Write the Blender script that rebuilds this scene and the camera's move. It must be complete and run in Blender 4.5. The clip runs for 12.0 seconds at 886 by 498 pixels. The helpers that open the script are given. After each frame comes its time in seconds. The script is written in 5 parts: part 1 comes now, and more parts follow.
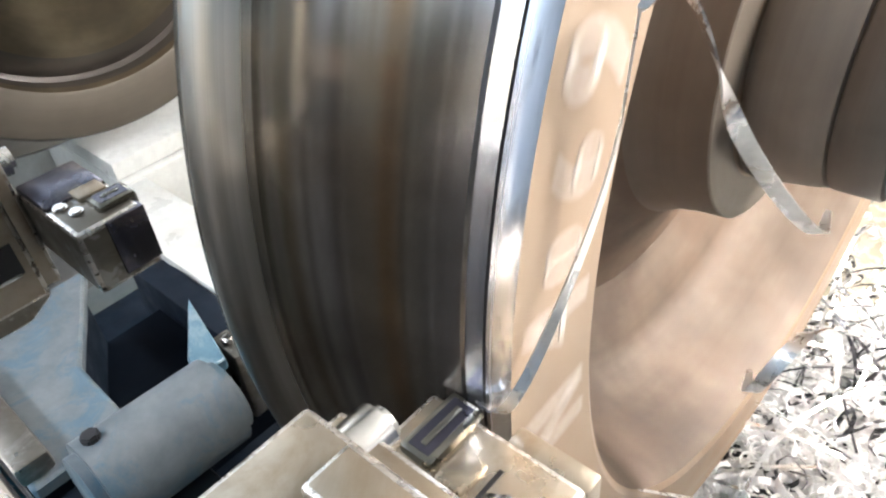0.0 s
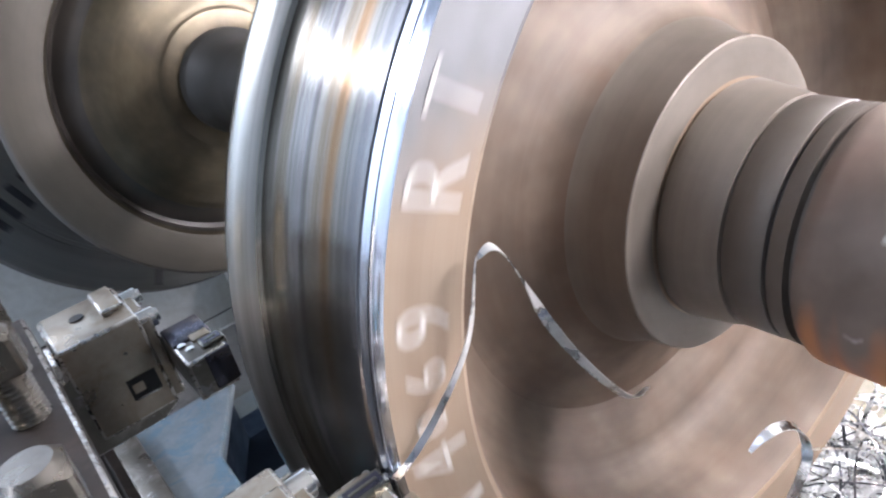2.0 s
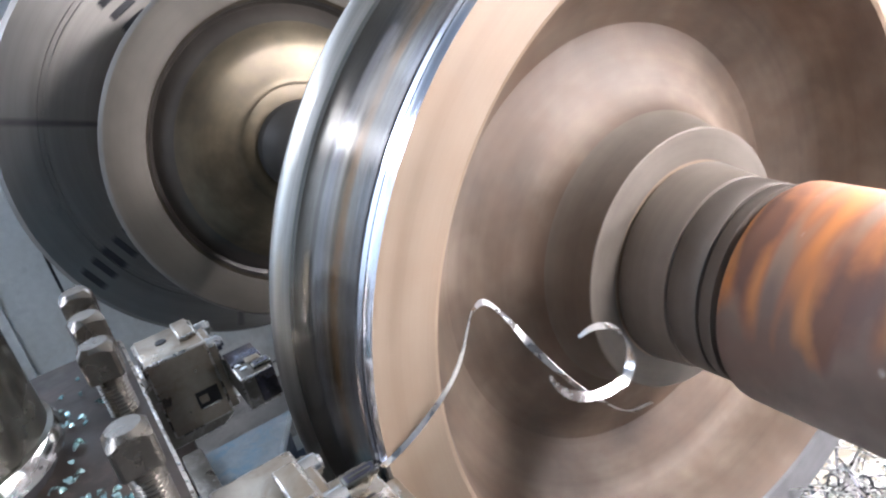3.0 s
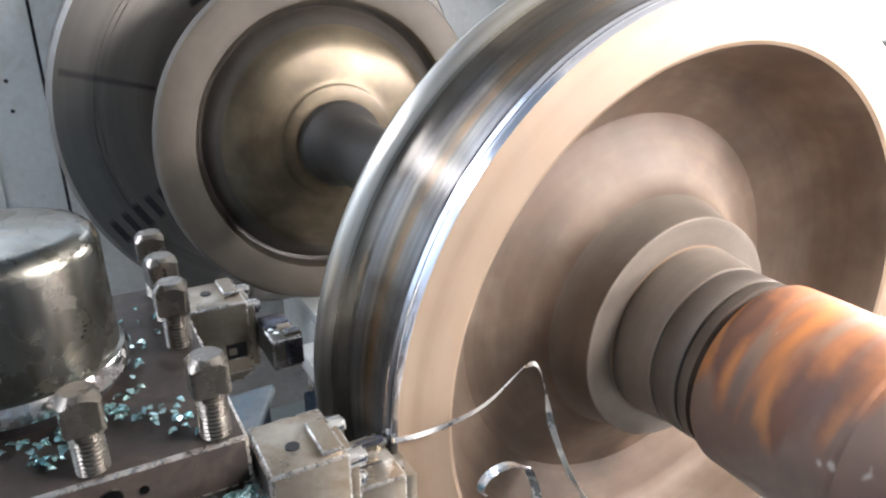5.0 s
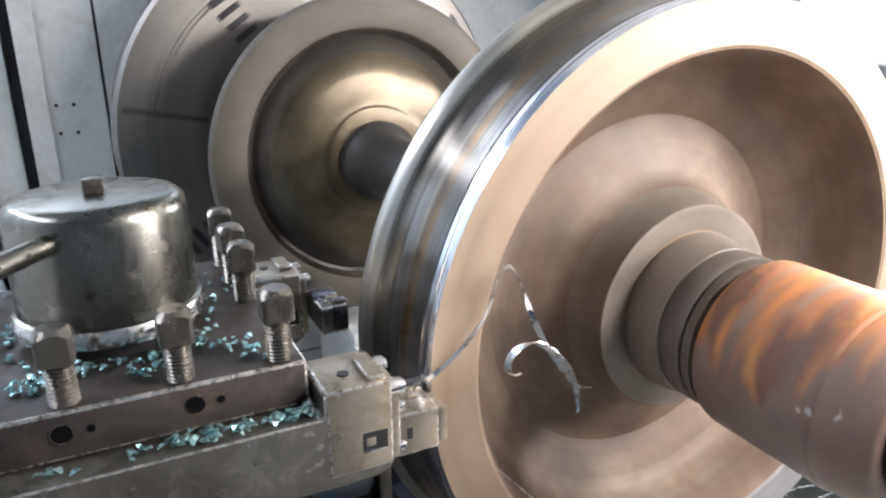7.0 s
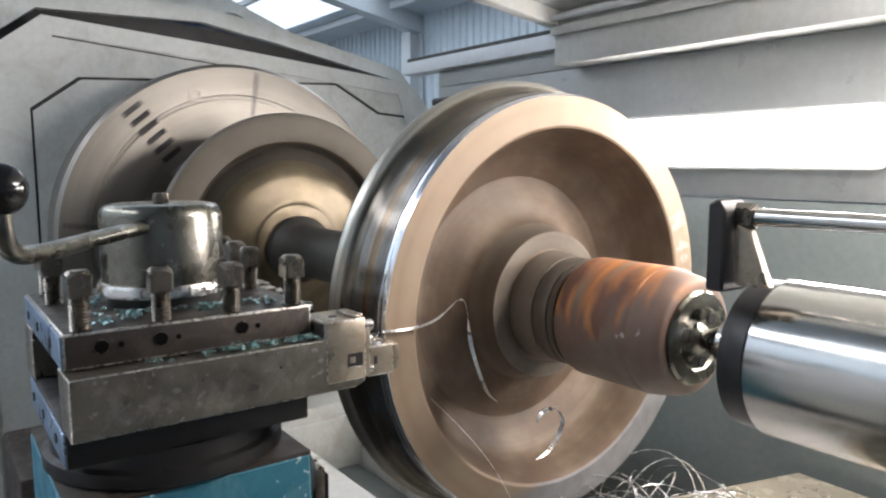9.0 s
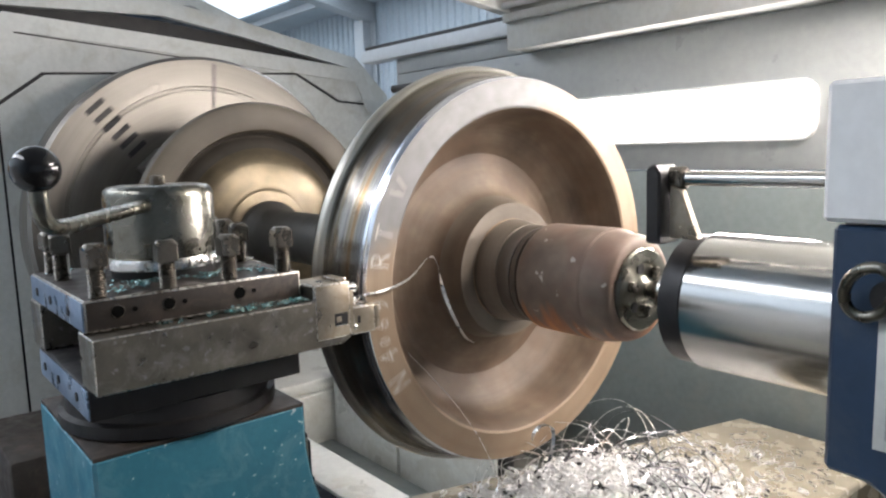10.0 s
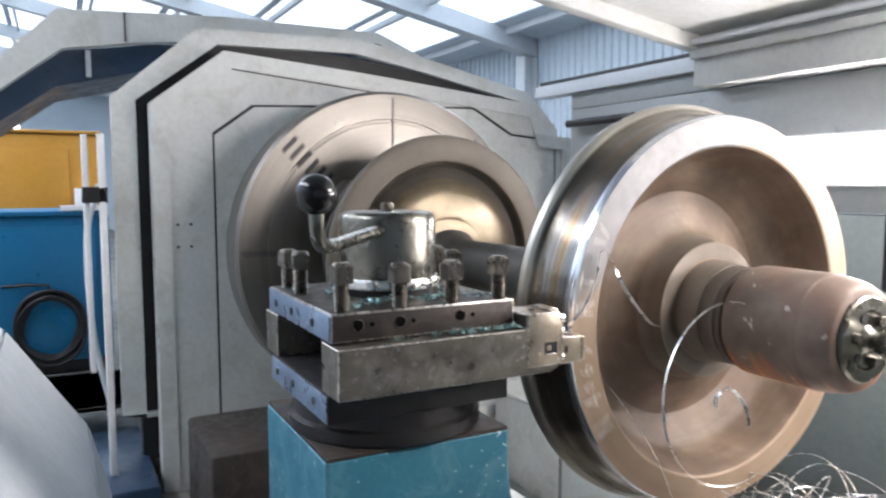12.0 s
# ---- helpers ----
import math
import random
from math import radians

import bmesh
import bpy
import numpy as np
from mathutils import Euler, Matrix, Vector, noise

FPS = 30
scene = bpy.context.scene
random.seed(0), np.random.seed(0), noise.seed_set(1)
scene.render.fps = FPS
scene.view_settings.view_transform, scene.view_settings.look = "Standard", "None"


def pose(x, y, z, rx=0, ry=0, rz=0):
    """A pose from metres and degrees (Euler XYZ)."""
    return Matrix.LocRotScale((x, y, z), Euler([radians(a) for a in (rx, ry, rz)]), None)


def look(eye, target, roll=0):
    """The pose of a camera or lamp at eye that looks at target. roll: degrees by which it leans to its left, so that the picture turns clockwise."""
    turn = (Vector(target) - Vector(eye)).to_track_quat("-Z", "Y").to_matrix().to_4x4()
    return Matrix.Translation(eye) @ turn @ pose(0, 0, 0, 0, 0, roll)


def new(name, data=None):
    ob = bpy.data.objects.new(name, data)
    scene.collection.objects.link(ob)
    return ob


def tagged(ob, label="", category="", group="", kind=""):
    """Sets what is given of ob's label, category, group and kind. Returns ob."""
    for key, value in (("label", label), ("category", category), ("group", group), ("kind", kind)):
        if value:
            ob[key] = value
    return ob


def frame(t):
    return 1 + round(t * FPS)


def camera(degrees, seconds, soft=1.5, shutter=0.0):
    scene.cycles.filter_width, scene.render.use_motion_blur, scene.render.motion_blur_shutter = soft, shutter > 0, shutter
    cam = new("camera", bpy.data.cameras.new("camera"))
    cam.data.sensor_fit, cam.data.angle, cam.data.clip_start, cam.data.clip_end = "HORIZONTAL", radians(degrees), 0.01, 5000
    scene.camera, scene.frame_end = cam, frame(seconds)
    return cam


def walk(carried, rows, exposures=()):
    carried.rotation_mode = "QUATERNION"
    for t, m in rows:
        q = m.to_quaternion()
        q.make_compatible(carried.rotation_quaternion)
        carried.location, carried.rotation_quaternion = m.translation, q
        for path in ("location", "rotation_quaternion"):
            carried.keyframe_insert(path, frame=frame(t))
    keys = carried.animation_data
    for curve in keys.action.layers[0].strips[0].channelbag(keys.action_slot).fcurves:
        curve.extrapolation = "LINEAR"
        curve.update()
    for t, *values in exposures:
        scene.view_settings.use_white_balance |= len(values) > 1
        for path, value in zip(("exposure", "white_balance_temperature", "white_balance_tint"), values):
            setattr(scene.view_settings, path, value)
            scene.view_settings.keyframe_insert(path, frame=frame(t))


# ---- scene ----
# A railway wheelset turning in a wheel lathe. The turning axis is the x axis (z = 0 at spindle height),
# x runs to the tailstock, y to the back wall; the shop floor lies at z = FLOOR.
FLOOR = -1.15
SPIN = 182.15          # degrees a second of the wheelset and face plate

cam = camera(62.87, 12.0, soft=2.2, shutter=0.3)
PATH = [
    (0.0, pose(0.1208, -0.6116, 0.2510, 51.17, 4.32, 41.07)),
    (0.5, pose(0.1428, -0.6287, 0.2838, 53.11, 2.97, 40.93)),
    (1.0, pose(0.1585, -0.6339, 0.3016, 54.48, 2.67, 40.63)),
    (1.5, pose(0.2397, -0.6211, 0.3492, 58.64, 7.27, 45.99)),
    (2.0, pose(0.3465, -0.6016, 0.3750, 60.91, 11.77, 51.38)),
    (2.5, pose(0.4385, -0.6053, 0.4115, 63.76, 13.66, 55.52)),
    (3.0, pose(0.5239, -0.6154, 0.4327, 66.31, 13.14, 57.44)),
    (3.2, pose(0.5555, -0.6268, 0.4410, 66.92, 11.12, 58.08)),
    (4.8, pose(0.5878, -0.7090, 0.4772, 67.86, 1.87, 60.85)),
    (5.0, pose(0.5879, -0.7183, 0.4817, 68.41, 0.53, 61.40)),
    (5.5, pose(0.6379, -0.7328, 0.4778, 71.02, -0.16, 63.30)),
    (6.0, pose(0.7101, -0.7471, 0.4672, 71.73, -1.56, 63.34)),
    (6.5, pose(0.7364, -0.7864, 0.4537, 72.31, 0.16, 66.00)),
    (7.0, pose(0.7195, -0.7882, 0.4423, 71.71, 0.46, 64.01)),
    (7.5, pose(0.7471, -0.8124, 0.4206, 76.50, -1.49, 61.61)),
    (7.7, pose(0.7709, -0.8244, 0.4066, 78.52, -1.60, 60.09)),
    (9.3, pose(1.1571, -1.1787, 0.3085, 83.39, 0.18, 52.88)),
    (9.5, pose(1.1745, -1.1919, 0.3066, 83.05, 0.05, 51.67)),
    (10.0, pose(1.2130, -1.2474, 0.2979, 82.18, 1.70, 50.44)),
    (10.5, pose(1.2565, -1.2908, 0.2873, 80.59, 1.38, 48.62)),
    (11.0, pose(1.2723, -1.3490, 0.2922, 81.83, -0.05, 51.74)),
    (11.5, pose(1.2033, -1.3762, 0.2881, 82.79, -0.79, 56.61)),
    (12.0, pose(1.1751, -1.3889, 0.3039, 84.85, -0.01, 61.82)),
]
walk(cam, PATH, exposures=[
    (0, 1.24, 6600, 14), (0.5, 1.06, 6450, 15), (1.0, 0.88, 6550, 15), (2.0, 0.74, 5900, 19), (2.5, 0.76, 5900, 18), (3.0, 0.68, 5950, 18), (5.0, 0.74, 6350, 17), (5.5, 0.64, 6150, 16), (6.5, 0.56, 5850, 14), (7.0, 0.68, 6250, 16), (7.5, 0.51, 6300, 15), (9.5, 0.05, 6700, 14), (10.5, 0.24, 6700, 15), (11.0, 0.13, 6700, 14), (12.0, 0.46, 6450, 16)])

# ---------------------------------------------------------------- light
world = bpy.data.worlds.new("sky")
scene.world = world
world.use_nodes = True
wn = world.node_tree.nodes
sky = wn.new("ShaderNodeTexSky")
sky.sky_type, sky.sun_disc = "NISHITA", False
sky.sun_elevation, sky.sun_rotation = radians(50), radians(150)
world.node_tree.links.new(sky.outputs[0], wn["Background"].inputs[0])
wn["Background"].inputs[1].default_value = 0.15


def area(name, at, to, sx, sy, watts, colour):
    lamp = bpy.data.lights.new(name, "AREA")
    lamp.shape, lamp.size, lamp.size_y, lamp.energy, lamp.color = "RECTANGLE", sx, sy, watts, colour
    ob = new(name, lamp)
    ob.matrix_world = look(at, to)
    return ob


# daylight in the roof lights (the front one is added), and the lit strip under the canopy
# unseen front light, added to brighten the hall wall that the tread reflects
area("front_fill", (-3.8, -4.5, 3.95), (-3.8, -4.8, 0), 9.4, 1.2, 380, (0.86, 0.93, 1.0))
area("roof_light_rear", (-3.0, 2.6, 2.60), (-3.0, 2.6, 0), 5.0, 1.4, 90, (0.85, 0.93, 1.0))
area("roof_light_far", (-6.2, -2.0, 3.50), (-6.2, -2.0, 0), 6.0, 2.0, 60, (0.85, 0.93, 1.0))
area("canopy_strip", (0.80, 0.64, 0.858), (0.25, 0.1, -0.2), 0.80, 0.16, 30, (1.0, 0.96, 0.905))


# ---------------------------------------------------------------- materials
def node_mat(name):
    m = bpy.data.materials.new(name)
    m.use_nodes = True
    nt = m.node_tree
    return m, nt, nt.nodes["Principled BSDF"], lambda a, b: nt.links.new(a, b)


def ramp(nt, fac, stops):
    r = nt.nodes.new("ShaderNodeValToRGB")
    el = r.color_ramp.elements
    while len(el) < len(stops):
        el.new(0.5)
    for e, (p, c) in zip(el, stops):
        e.position, e.color = p, (*c, 1) if len(c) == 3 else c
    nt.links.new(fac, r.inputs[0])
    return r.outputs[0]


def noise_tex(nt, vec, scale, detail=4.0, rough=0.55, distort=0.0):
    n = nt.nodes.new("ShaderNodeTexNoise")
    n.inputs["Scale"].default_value, n.inputs["Detail"].default_value = scale, detail
    n.inputs["Roughness"].default_value, n.inputs["Distortion"].default_value = rough, distort
    if vec is not None:
        nt.links.new(vec, n.inputs["Vector"])
    return n.outputs[0]


def math_node(nt, op, a, b=None):
    n = nt.nodes.new("ShaderNodeMath")
    n.operation = op
    for k, v in enumerate((a, b)):
        if v is None:
            continue
        if isinstance(v, (int, float)):
            n.inputs[k].default_value = v
        else:
            nt.links.new(v, n.inputs[k])
    return n.outputs[0]


def mix_col(nt, fac, a, b, mode="MIX"):
    n = nt.nodes.new("ShaderNodeMix")
    n.data_type, n.blend_type = "RGBA", mode
    for sock, v in ((n.inputs[0], fac), (n.inputs[6], a), (n.inputs[7], b)):
        if isinstance(v, (int, float)):
            sock.default_value = v
        elif isinstance(v, tuple):
            sock.default_value = (*v, 1)
        else:
            nt.links.new(v, sock)
    return n.outputs[2]


def bump(nt, b, height, strength, distance=0.002):
    n = nt.nodes.new("ShaderNodeBump")
    n.inputs["Strength"].default_value, n.inputs["Distance"].default_value = strength, distance
    nt.links.new(height, n.inputs["Height"])
    nt.links.new(n.outputs[0], b.inputs["Normal"])


def plain(name, c1, c2, rough=0.5, metal=0.0, scale=6.0, fine=60.0, relief=0.15, stain=None, stain_amount=0.5, rvar=0.15, spec=0.5, grain=0.10, specks=None):
    """Paint, cast metal or plastic: two tones at a broad scale, fine grain, optional stains."""
    m, nt, b, link = node_mat(name)
    co = nt.nodes.new("ShaderNodeTexCoord").outputs["Object"]
    big = noise_tex(nt, co, scale, 5.0, 0.6)
    col = ramp(nt, big, [(0.3, c1), (0.7, c2)])
    small = noise_tex(nt, co, fine, 3.0)
    col = mix_col(nt, grain, col, ramp(nt, small, [(0.35, tuple(v * 0.6 for v in c1)), (0.65, tuple(min(1, v * 1.25) for v in c2))]))
    if stain:
        st = noise_tex(nt, co, scale * 1.7, 8.0, 0.7, 0.6)
        col = mix_col(nt, ramp(nt, st, [(0.5, (0, 0, 0)), (0.62, (stain_amount,) * 3)]), col, stain)
    if specks:
        dots = math_node(nt, "MULTIPLY", noise_tex(nt, co, 70.0, 2.0, 0.5), math_node(nt, "ADD", 0.7, math_node(nt, "MULTIPLY", noise_tex(nt, co, 5.0, 2.0), 0.6)))
        col = mix_col(nt, ramp(nt, dots, [(0.685, (0, 0, 0)), (0.715, (0.8,) * 3)]), col, specks)
    link(col, b.inputs["Base Color"])
    b.inputs["Metallic"].default_value = metal
    b.inputs["Specular IOR Level"].default_value = spec
    link(ramp(nt, noise_tex(nt, co, scale * 2.3, 6.0), [(0.3, (max(0.03, rough - rvar),) * 3), (0.7, (min(1, rough + rvar),) * 3)]), b.inputs["Roughness"])
    bump(nt, b, small, relief, 0.001)
    return m


def turned(name, stops, rough=0.3, metal=1.0, streak=90.0, spread=0.10, relief=0.1, dust=None, dust_amount=0.4, aniso=0.0, axis=(0.0, 0.0)):
    """A surface turned about the object's x axis: fine rings of varying tone, little change round the turn."""
    m, nt, b, link = node_mat(name)
    co = nt.nodes.new("ShaderNodeTexCoord").outputs["Object"]
    sep = nt.nodes.new("ShaderNodeSeparateXYZ")
    link(co, sep.inputs[0])
    oy, oz = math_node(nt, "SUBTRACT", sep.outputs[1], axis[0]), math_node(nt, "SUBTRACT", sep.outputs[2], axis[1])
    r = math_node(nt, "SQRT", math_node(nt, "ADD", math_node(nt, "MULTIPLY", oy, oy), math_node(nt, "MULTIPLY", oz, oz)))
    comb = nt.nodes.new("ShaderNodeCombineXYZ")
    link(sep.outputs[0], comb.inputs[0])
    link(r, comb.inputs[1])
    rings = noise_tex(nt, comb.outputs[0], streak, 6.0, 0.65)
    patches = noise_tex(nt, co, 7.0, 5.0, 0.6)
    fac = math_node(nt, "ADD", math_node(nt, "MULTIPLY", rings, 1.0 - spread), math_node(nt, "MULTIPLY", patches, spread))
    col = ramp(nt, fac, stops)
    if dust:
        col = mix_col(nt, ramp(nt, noise_tex(nt, co, 11.0, 8.0, 0.7), [(0.42, (0, 0, 0)), (0.66, (dust_amount,) * 3)]), col, dust)
    link(col, b.inputs["Base Color"])
    b.inputs["Metallic"].default_value = metal
    link(ramp(nt, rings, [(0.3, (max(0.04, rough - 0.12),) * 3), (0.7, (min(1, rough + 0.12),) * 3)]), b.inputs["Roughness"])
    bump(nt, b, rings, relief, 0.001)
    if aniso:
        tan = nt.nodes.new("ShaderNodeTangent")
        tan.direction_type, tan.axis = "RADIAL", "X"
        b.inputs["Anisotropic"].default_value = aniso
        link(tan.outputs[0], b.inputs["Tangent"])
    return m


def glow(name, colour, strength):
    m, nt, b, link = node_mat(name)
    b.inputs["Base Color"].default_value = (*colour, 1)
    b.inputs["Emission Color"].default_value = (*colour, 1)
    b.inputs["Emission Strength"].default_value = strength
    return m


def rim_material():
    """Dusty brown rim face; about a quarter of its turn is bare grey steel."""
    m = turned("dusty_wheel_face", [(0.3, (0.215, 0.153, 0.102)), (0.5, (0.285, 0.212, 0.147)), (0.7, (0.36, 0.277, 0.20))], rough=0.50, metal=0.2, streak=45, spread=0.45, relief=0.06, dust=(0.27, 0.16, 0.09), dust_amount=0.35, aniso=0.5)
    nt = m.node_tree
    b = nt.nodes["Principled BSDF"]
    brown = b.inputs["Base Color"].links[0].from_socket
    co = nt.nodes.new("ShaderNodeTexCoord").outputs["Object"]
    sep = nt.nodes.new("ShaderNodeSeparateXYZ")
    nt.links.new(co, sep.inputs[0])
    down = math_node(nt, "MULTIPLY", sep.outputs[2], -2.33)
    edge = math_node(nt, "ADD", down, math_node(nt, "MULTIPLY", math_node(nt, "SUBTRACT", noise_tex(nt, co, 14.0, 4.0), 0.5), 0.25))
    bare = ramp(nt, edge, [(0.62, (0, 0, 0)), (0.74, (0.9,) * 3)])
    grey = ramp(nt, noise_tex(nt, co, 30.0, 4.0), [(0.3, (0.145, 0.15, 0.158)), (0.7, (0.215, 0.22, 0.23))])
    nt.links.new(mix_col(nt, bare, brown, grey), b.inputs["Base Color"])
    return m


M_FACE = rim_material()
M_WEB = turned("rusty_wheel_web", [(0.36, (0.074, 0.052, 0.037)), (0.5, (0.142, 0.104, 0.074)), (0.63, (0.235, 0.180, 0.134))], rough=0.62, metal=0.1, streak=16, spread=0.6, relief=0.05, dust=(0.15, 0.085, 0.05), dust_amount=0.4, aniso=0.4)


def tread_material():
    """Worn tread: fine rings along x, soft brown and blue stripes, dark patches round the turn."""
    m, nt, b, link = node_mat("worn_bright_tread")
    co = nt.nodes.new("ShaderNodeTexCoord").outputs["Object"]
    sep = nt.nodes.new("ShaderNodeSeparateXYZ")
    link(co, sep.inputs[0])
    # distance along x from the wheel's middle plane side, alike on both wheels
    u = math_node(nt, "ABSOLUTE", math_node(nt, "ADD", sep.outputs[0], 0.78))
    u = math_node(nt, "SUBTRACT", 0.78, u)
    comb = nt.nodes.new("ShaderNodeCombineXYZ")
    link(u, comb.inputs[0])
    turn = math_node(nt, "ARCTAN2", sep.outputs[1], sep.outputs[2])
    link(math_node(nt, "MULTIPLY", math_node(nt, "SINE", turn), 0.004), comb.inputs[1])
    link(math_node(nt, "MULTIPLY", math_node(nt, "COSINE", turn), 0.004), comb.inputs[2])
    rings = noise_tex(nt, comb.outputs[0], 75.0, 3.0, 0.6)
    steel = ramp(nt, rings, [(0.34, (0.088, 0.076, 0.058)), (0.46, (0.155, 0.138, 0.108)), (0.55, (0.25, 0.23, 0.195)), (0.66, (0.18, 0.15, 0.106))])
    wob = math_node(nt, "MULTIPLY", math_node(nt, "SUBTRACT", noise_tex(nt, co, 3.0, 3.0), 0.5), 0.012)
    v = math_node(nt, "ADD", math_node(nt, "ADD", u, wob), math_node(nt, "MULTIPLY", math_node(nt, "SUBTRACT", rings, 0.5), 0.008))
    stripes = ramp(nt, math_node(nt, "MULTIPLY", v, 8.0), [(0.17, (0, 0, 0)), (0.39, (0, 0, 0)), (0.435, (0.7,) * 3), (0.48, (0.75,) * 3), (0.54, (0.2,) * 3), (0.80, (0, 0, 0))])
    col = mix_col(nt, stripes, steel, (0.27, 0.145, 0.055))
    blue = ramp(nt, math_node(nt, "MULTIPLY", v, 8.0), [(0.15, (0.45,) * 3), (0.30, (0.2,) * 3), (0.38, (0, 0, 0)), (0.60, (0, 0, 0)), (0.72, (0.3,) * 3), (0.9, (0, 0, 0))])
    col = mix_col(nt, blue, col, (0.30, 0.30, 0.34))
    patches = noise_tex(nt, co, 4.5, 4.0, 0.55)
    col = mix_col(nt, ramp(nt, patches, [(0.46, (0, 0, 0)), (0.58, (0.7,) * 3)]), col, (0.075, 0.062, 0.048))
    link(col, b.inputs["Base Color"])
    b.inputs["Metallic"].default_value = 0.8
    link(ramp(nt, rings, [(0.3, (0.18,) * 3), (0.7, (0.27,) * 3)]), b.inputs["Roughness"])
    bump(nt, b, rings, 0.02, 0.0008)
    return m


M_TREAD = tread_material()
M_FLANGE = turned("polished_flange", [(0.3, (0.27, 0.25, 0.21)), (0.5, (0.40, 0.38, 0.33)), (0.7, (0.54, 0.52, 0.475))], rough=0.30, metal=0.9, streak=90, spread=0.06, relief=0.04)
M_INNER = turned("oily_golden_inner_web", [(0.3, (0.046, 0.036, 0.024)), (0.5, (0.10, 0.080, 0.050)), (0.7, (0.17, 0.138, 0.09))], rough=0.30, metal=0.7, streak=9, spread=0.55, relief=0.03, dust=(0.05, 0.038, 0.03), dust_amount=0.5, aniso=0.5)
M_INRIM = turned("grey_brown_inner_rim", [(0.3, (0.062, 0.051, 0.039)), (0.5, (0.090, 0.076, 0.058)), (0.7, (0.122, 0.104, 0.082))], rough=0.62, metal=0.12, streak=30, spread=0.5, relief=0.05, aniso=0.4)
# near-black web ring: the shade behind the rim, put into the colour
M_WEBSHADE = turned("shade_tone_on_web", [(0.3, (0.022, 0.019, 0.016)), (0.5, (0.045, 0.038, 0.031)), (0.7, (0.075, 0.062, 0.048))], rough=0.42, metal=0.3, streak=12, spread=0.6, relief=0.03)
M_CUT = turned("freshly_cut_steel", [(0.3, (0.66, 0.69, 0.76)), (0.6, (0.86, 0.88, 0.94)), (0.8, (0.95, 0.96, 0.98))], rough=0.19, metal=0.95, streak=200, spread=0.03, relief=0.06)
M_HUB = turned("dull_hub_steel", [(0.3, (0.12, 0.098, 0.077)), (0.55, (0.178, 0.148, 0.118)), (0.75, (0.235, 0.198, 0.161))], rough=0.5, metal=0.3, streak=40, spread=0.3, relief=0.05, dust=(0.34, 0.31, 0.27), dust_amount=0.18, aniso=0.4)
M_NECK = turned("dark_neck_steel", [(0.3, (0.072, 0.060, 0.049)), (0.55, (0.115, 0.095, 0.077)), (0.75, (0.16, 0.134, 0.109))], rough=0.5, metal=0.3, streak=40, spread=0.3, relief=0.05, dust=(0.30, 0.27, 0.24), dust_amount=0.12, aniso=0.4)
M_AXLE = turned("dark_axle", [(0.3, (0.028, 0.026, 0.022)), (0.6, (0.055, 0.05, 0.043)), (0.8, (0.10, 0.09, 0.075))], rough=0.5, metal=0.3, streak=30, spread=0.4)
M_PLATE = turned("face_plate_steel", [(0.3, (0.125, 0.114, 0.10)), (0.5, (0.18, 0.166, 0.147)), (0.7, (0.25, 0.233, 0.21))], rough=0.35, metal=0.72, streak=10, spread=0.2, relief=0.02, aniso=0.7)
M_QUILL = plain("ground_quill_steel", (0.46, 0.45, 0.435), (0.55, 0.54, 0.52), rough=0.16, metal=1.0, scale=3, fine=20, relief=0.0, rvar=0.03, grain=0.03)
M_BRIGHT = plain("bright_screw_steel", (0.55, 0.54, 0.52), (0.70, 0.69, 0.67), rough=0.22, metal=1.0, scale=30, fine=150, relief=0.05)


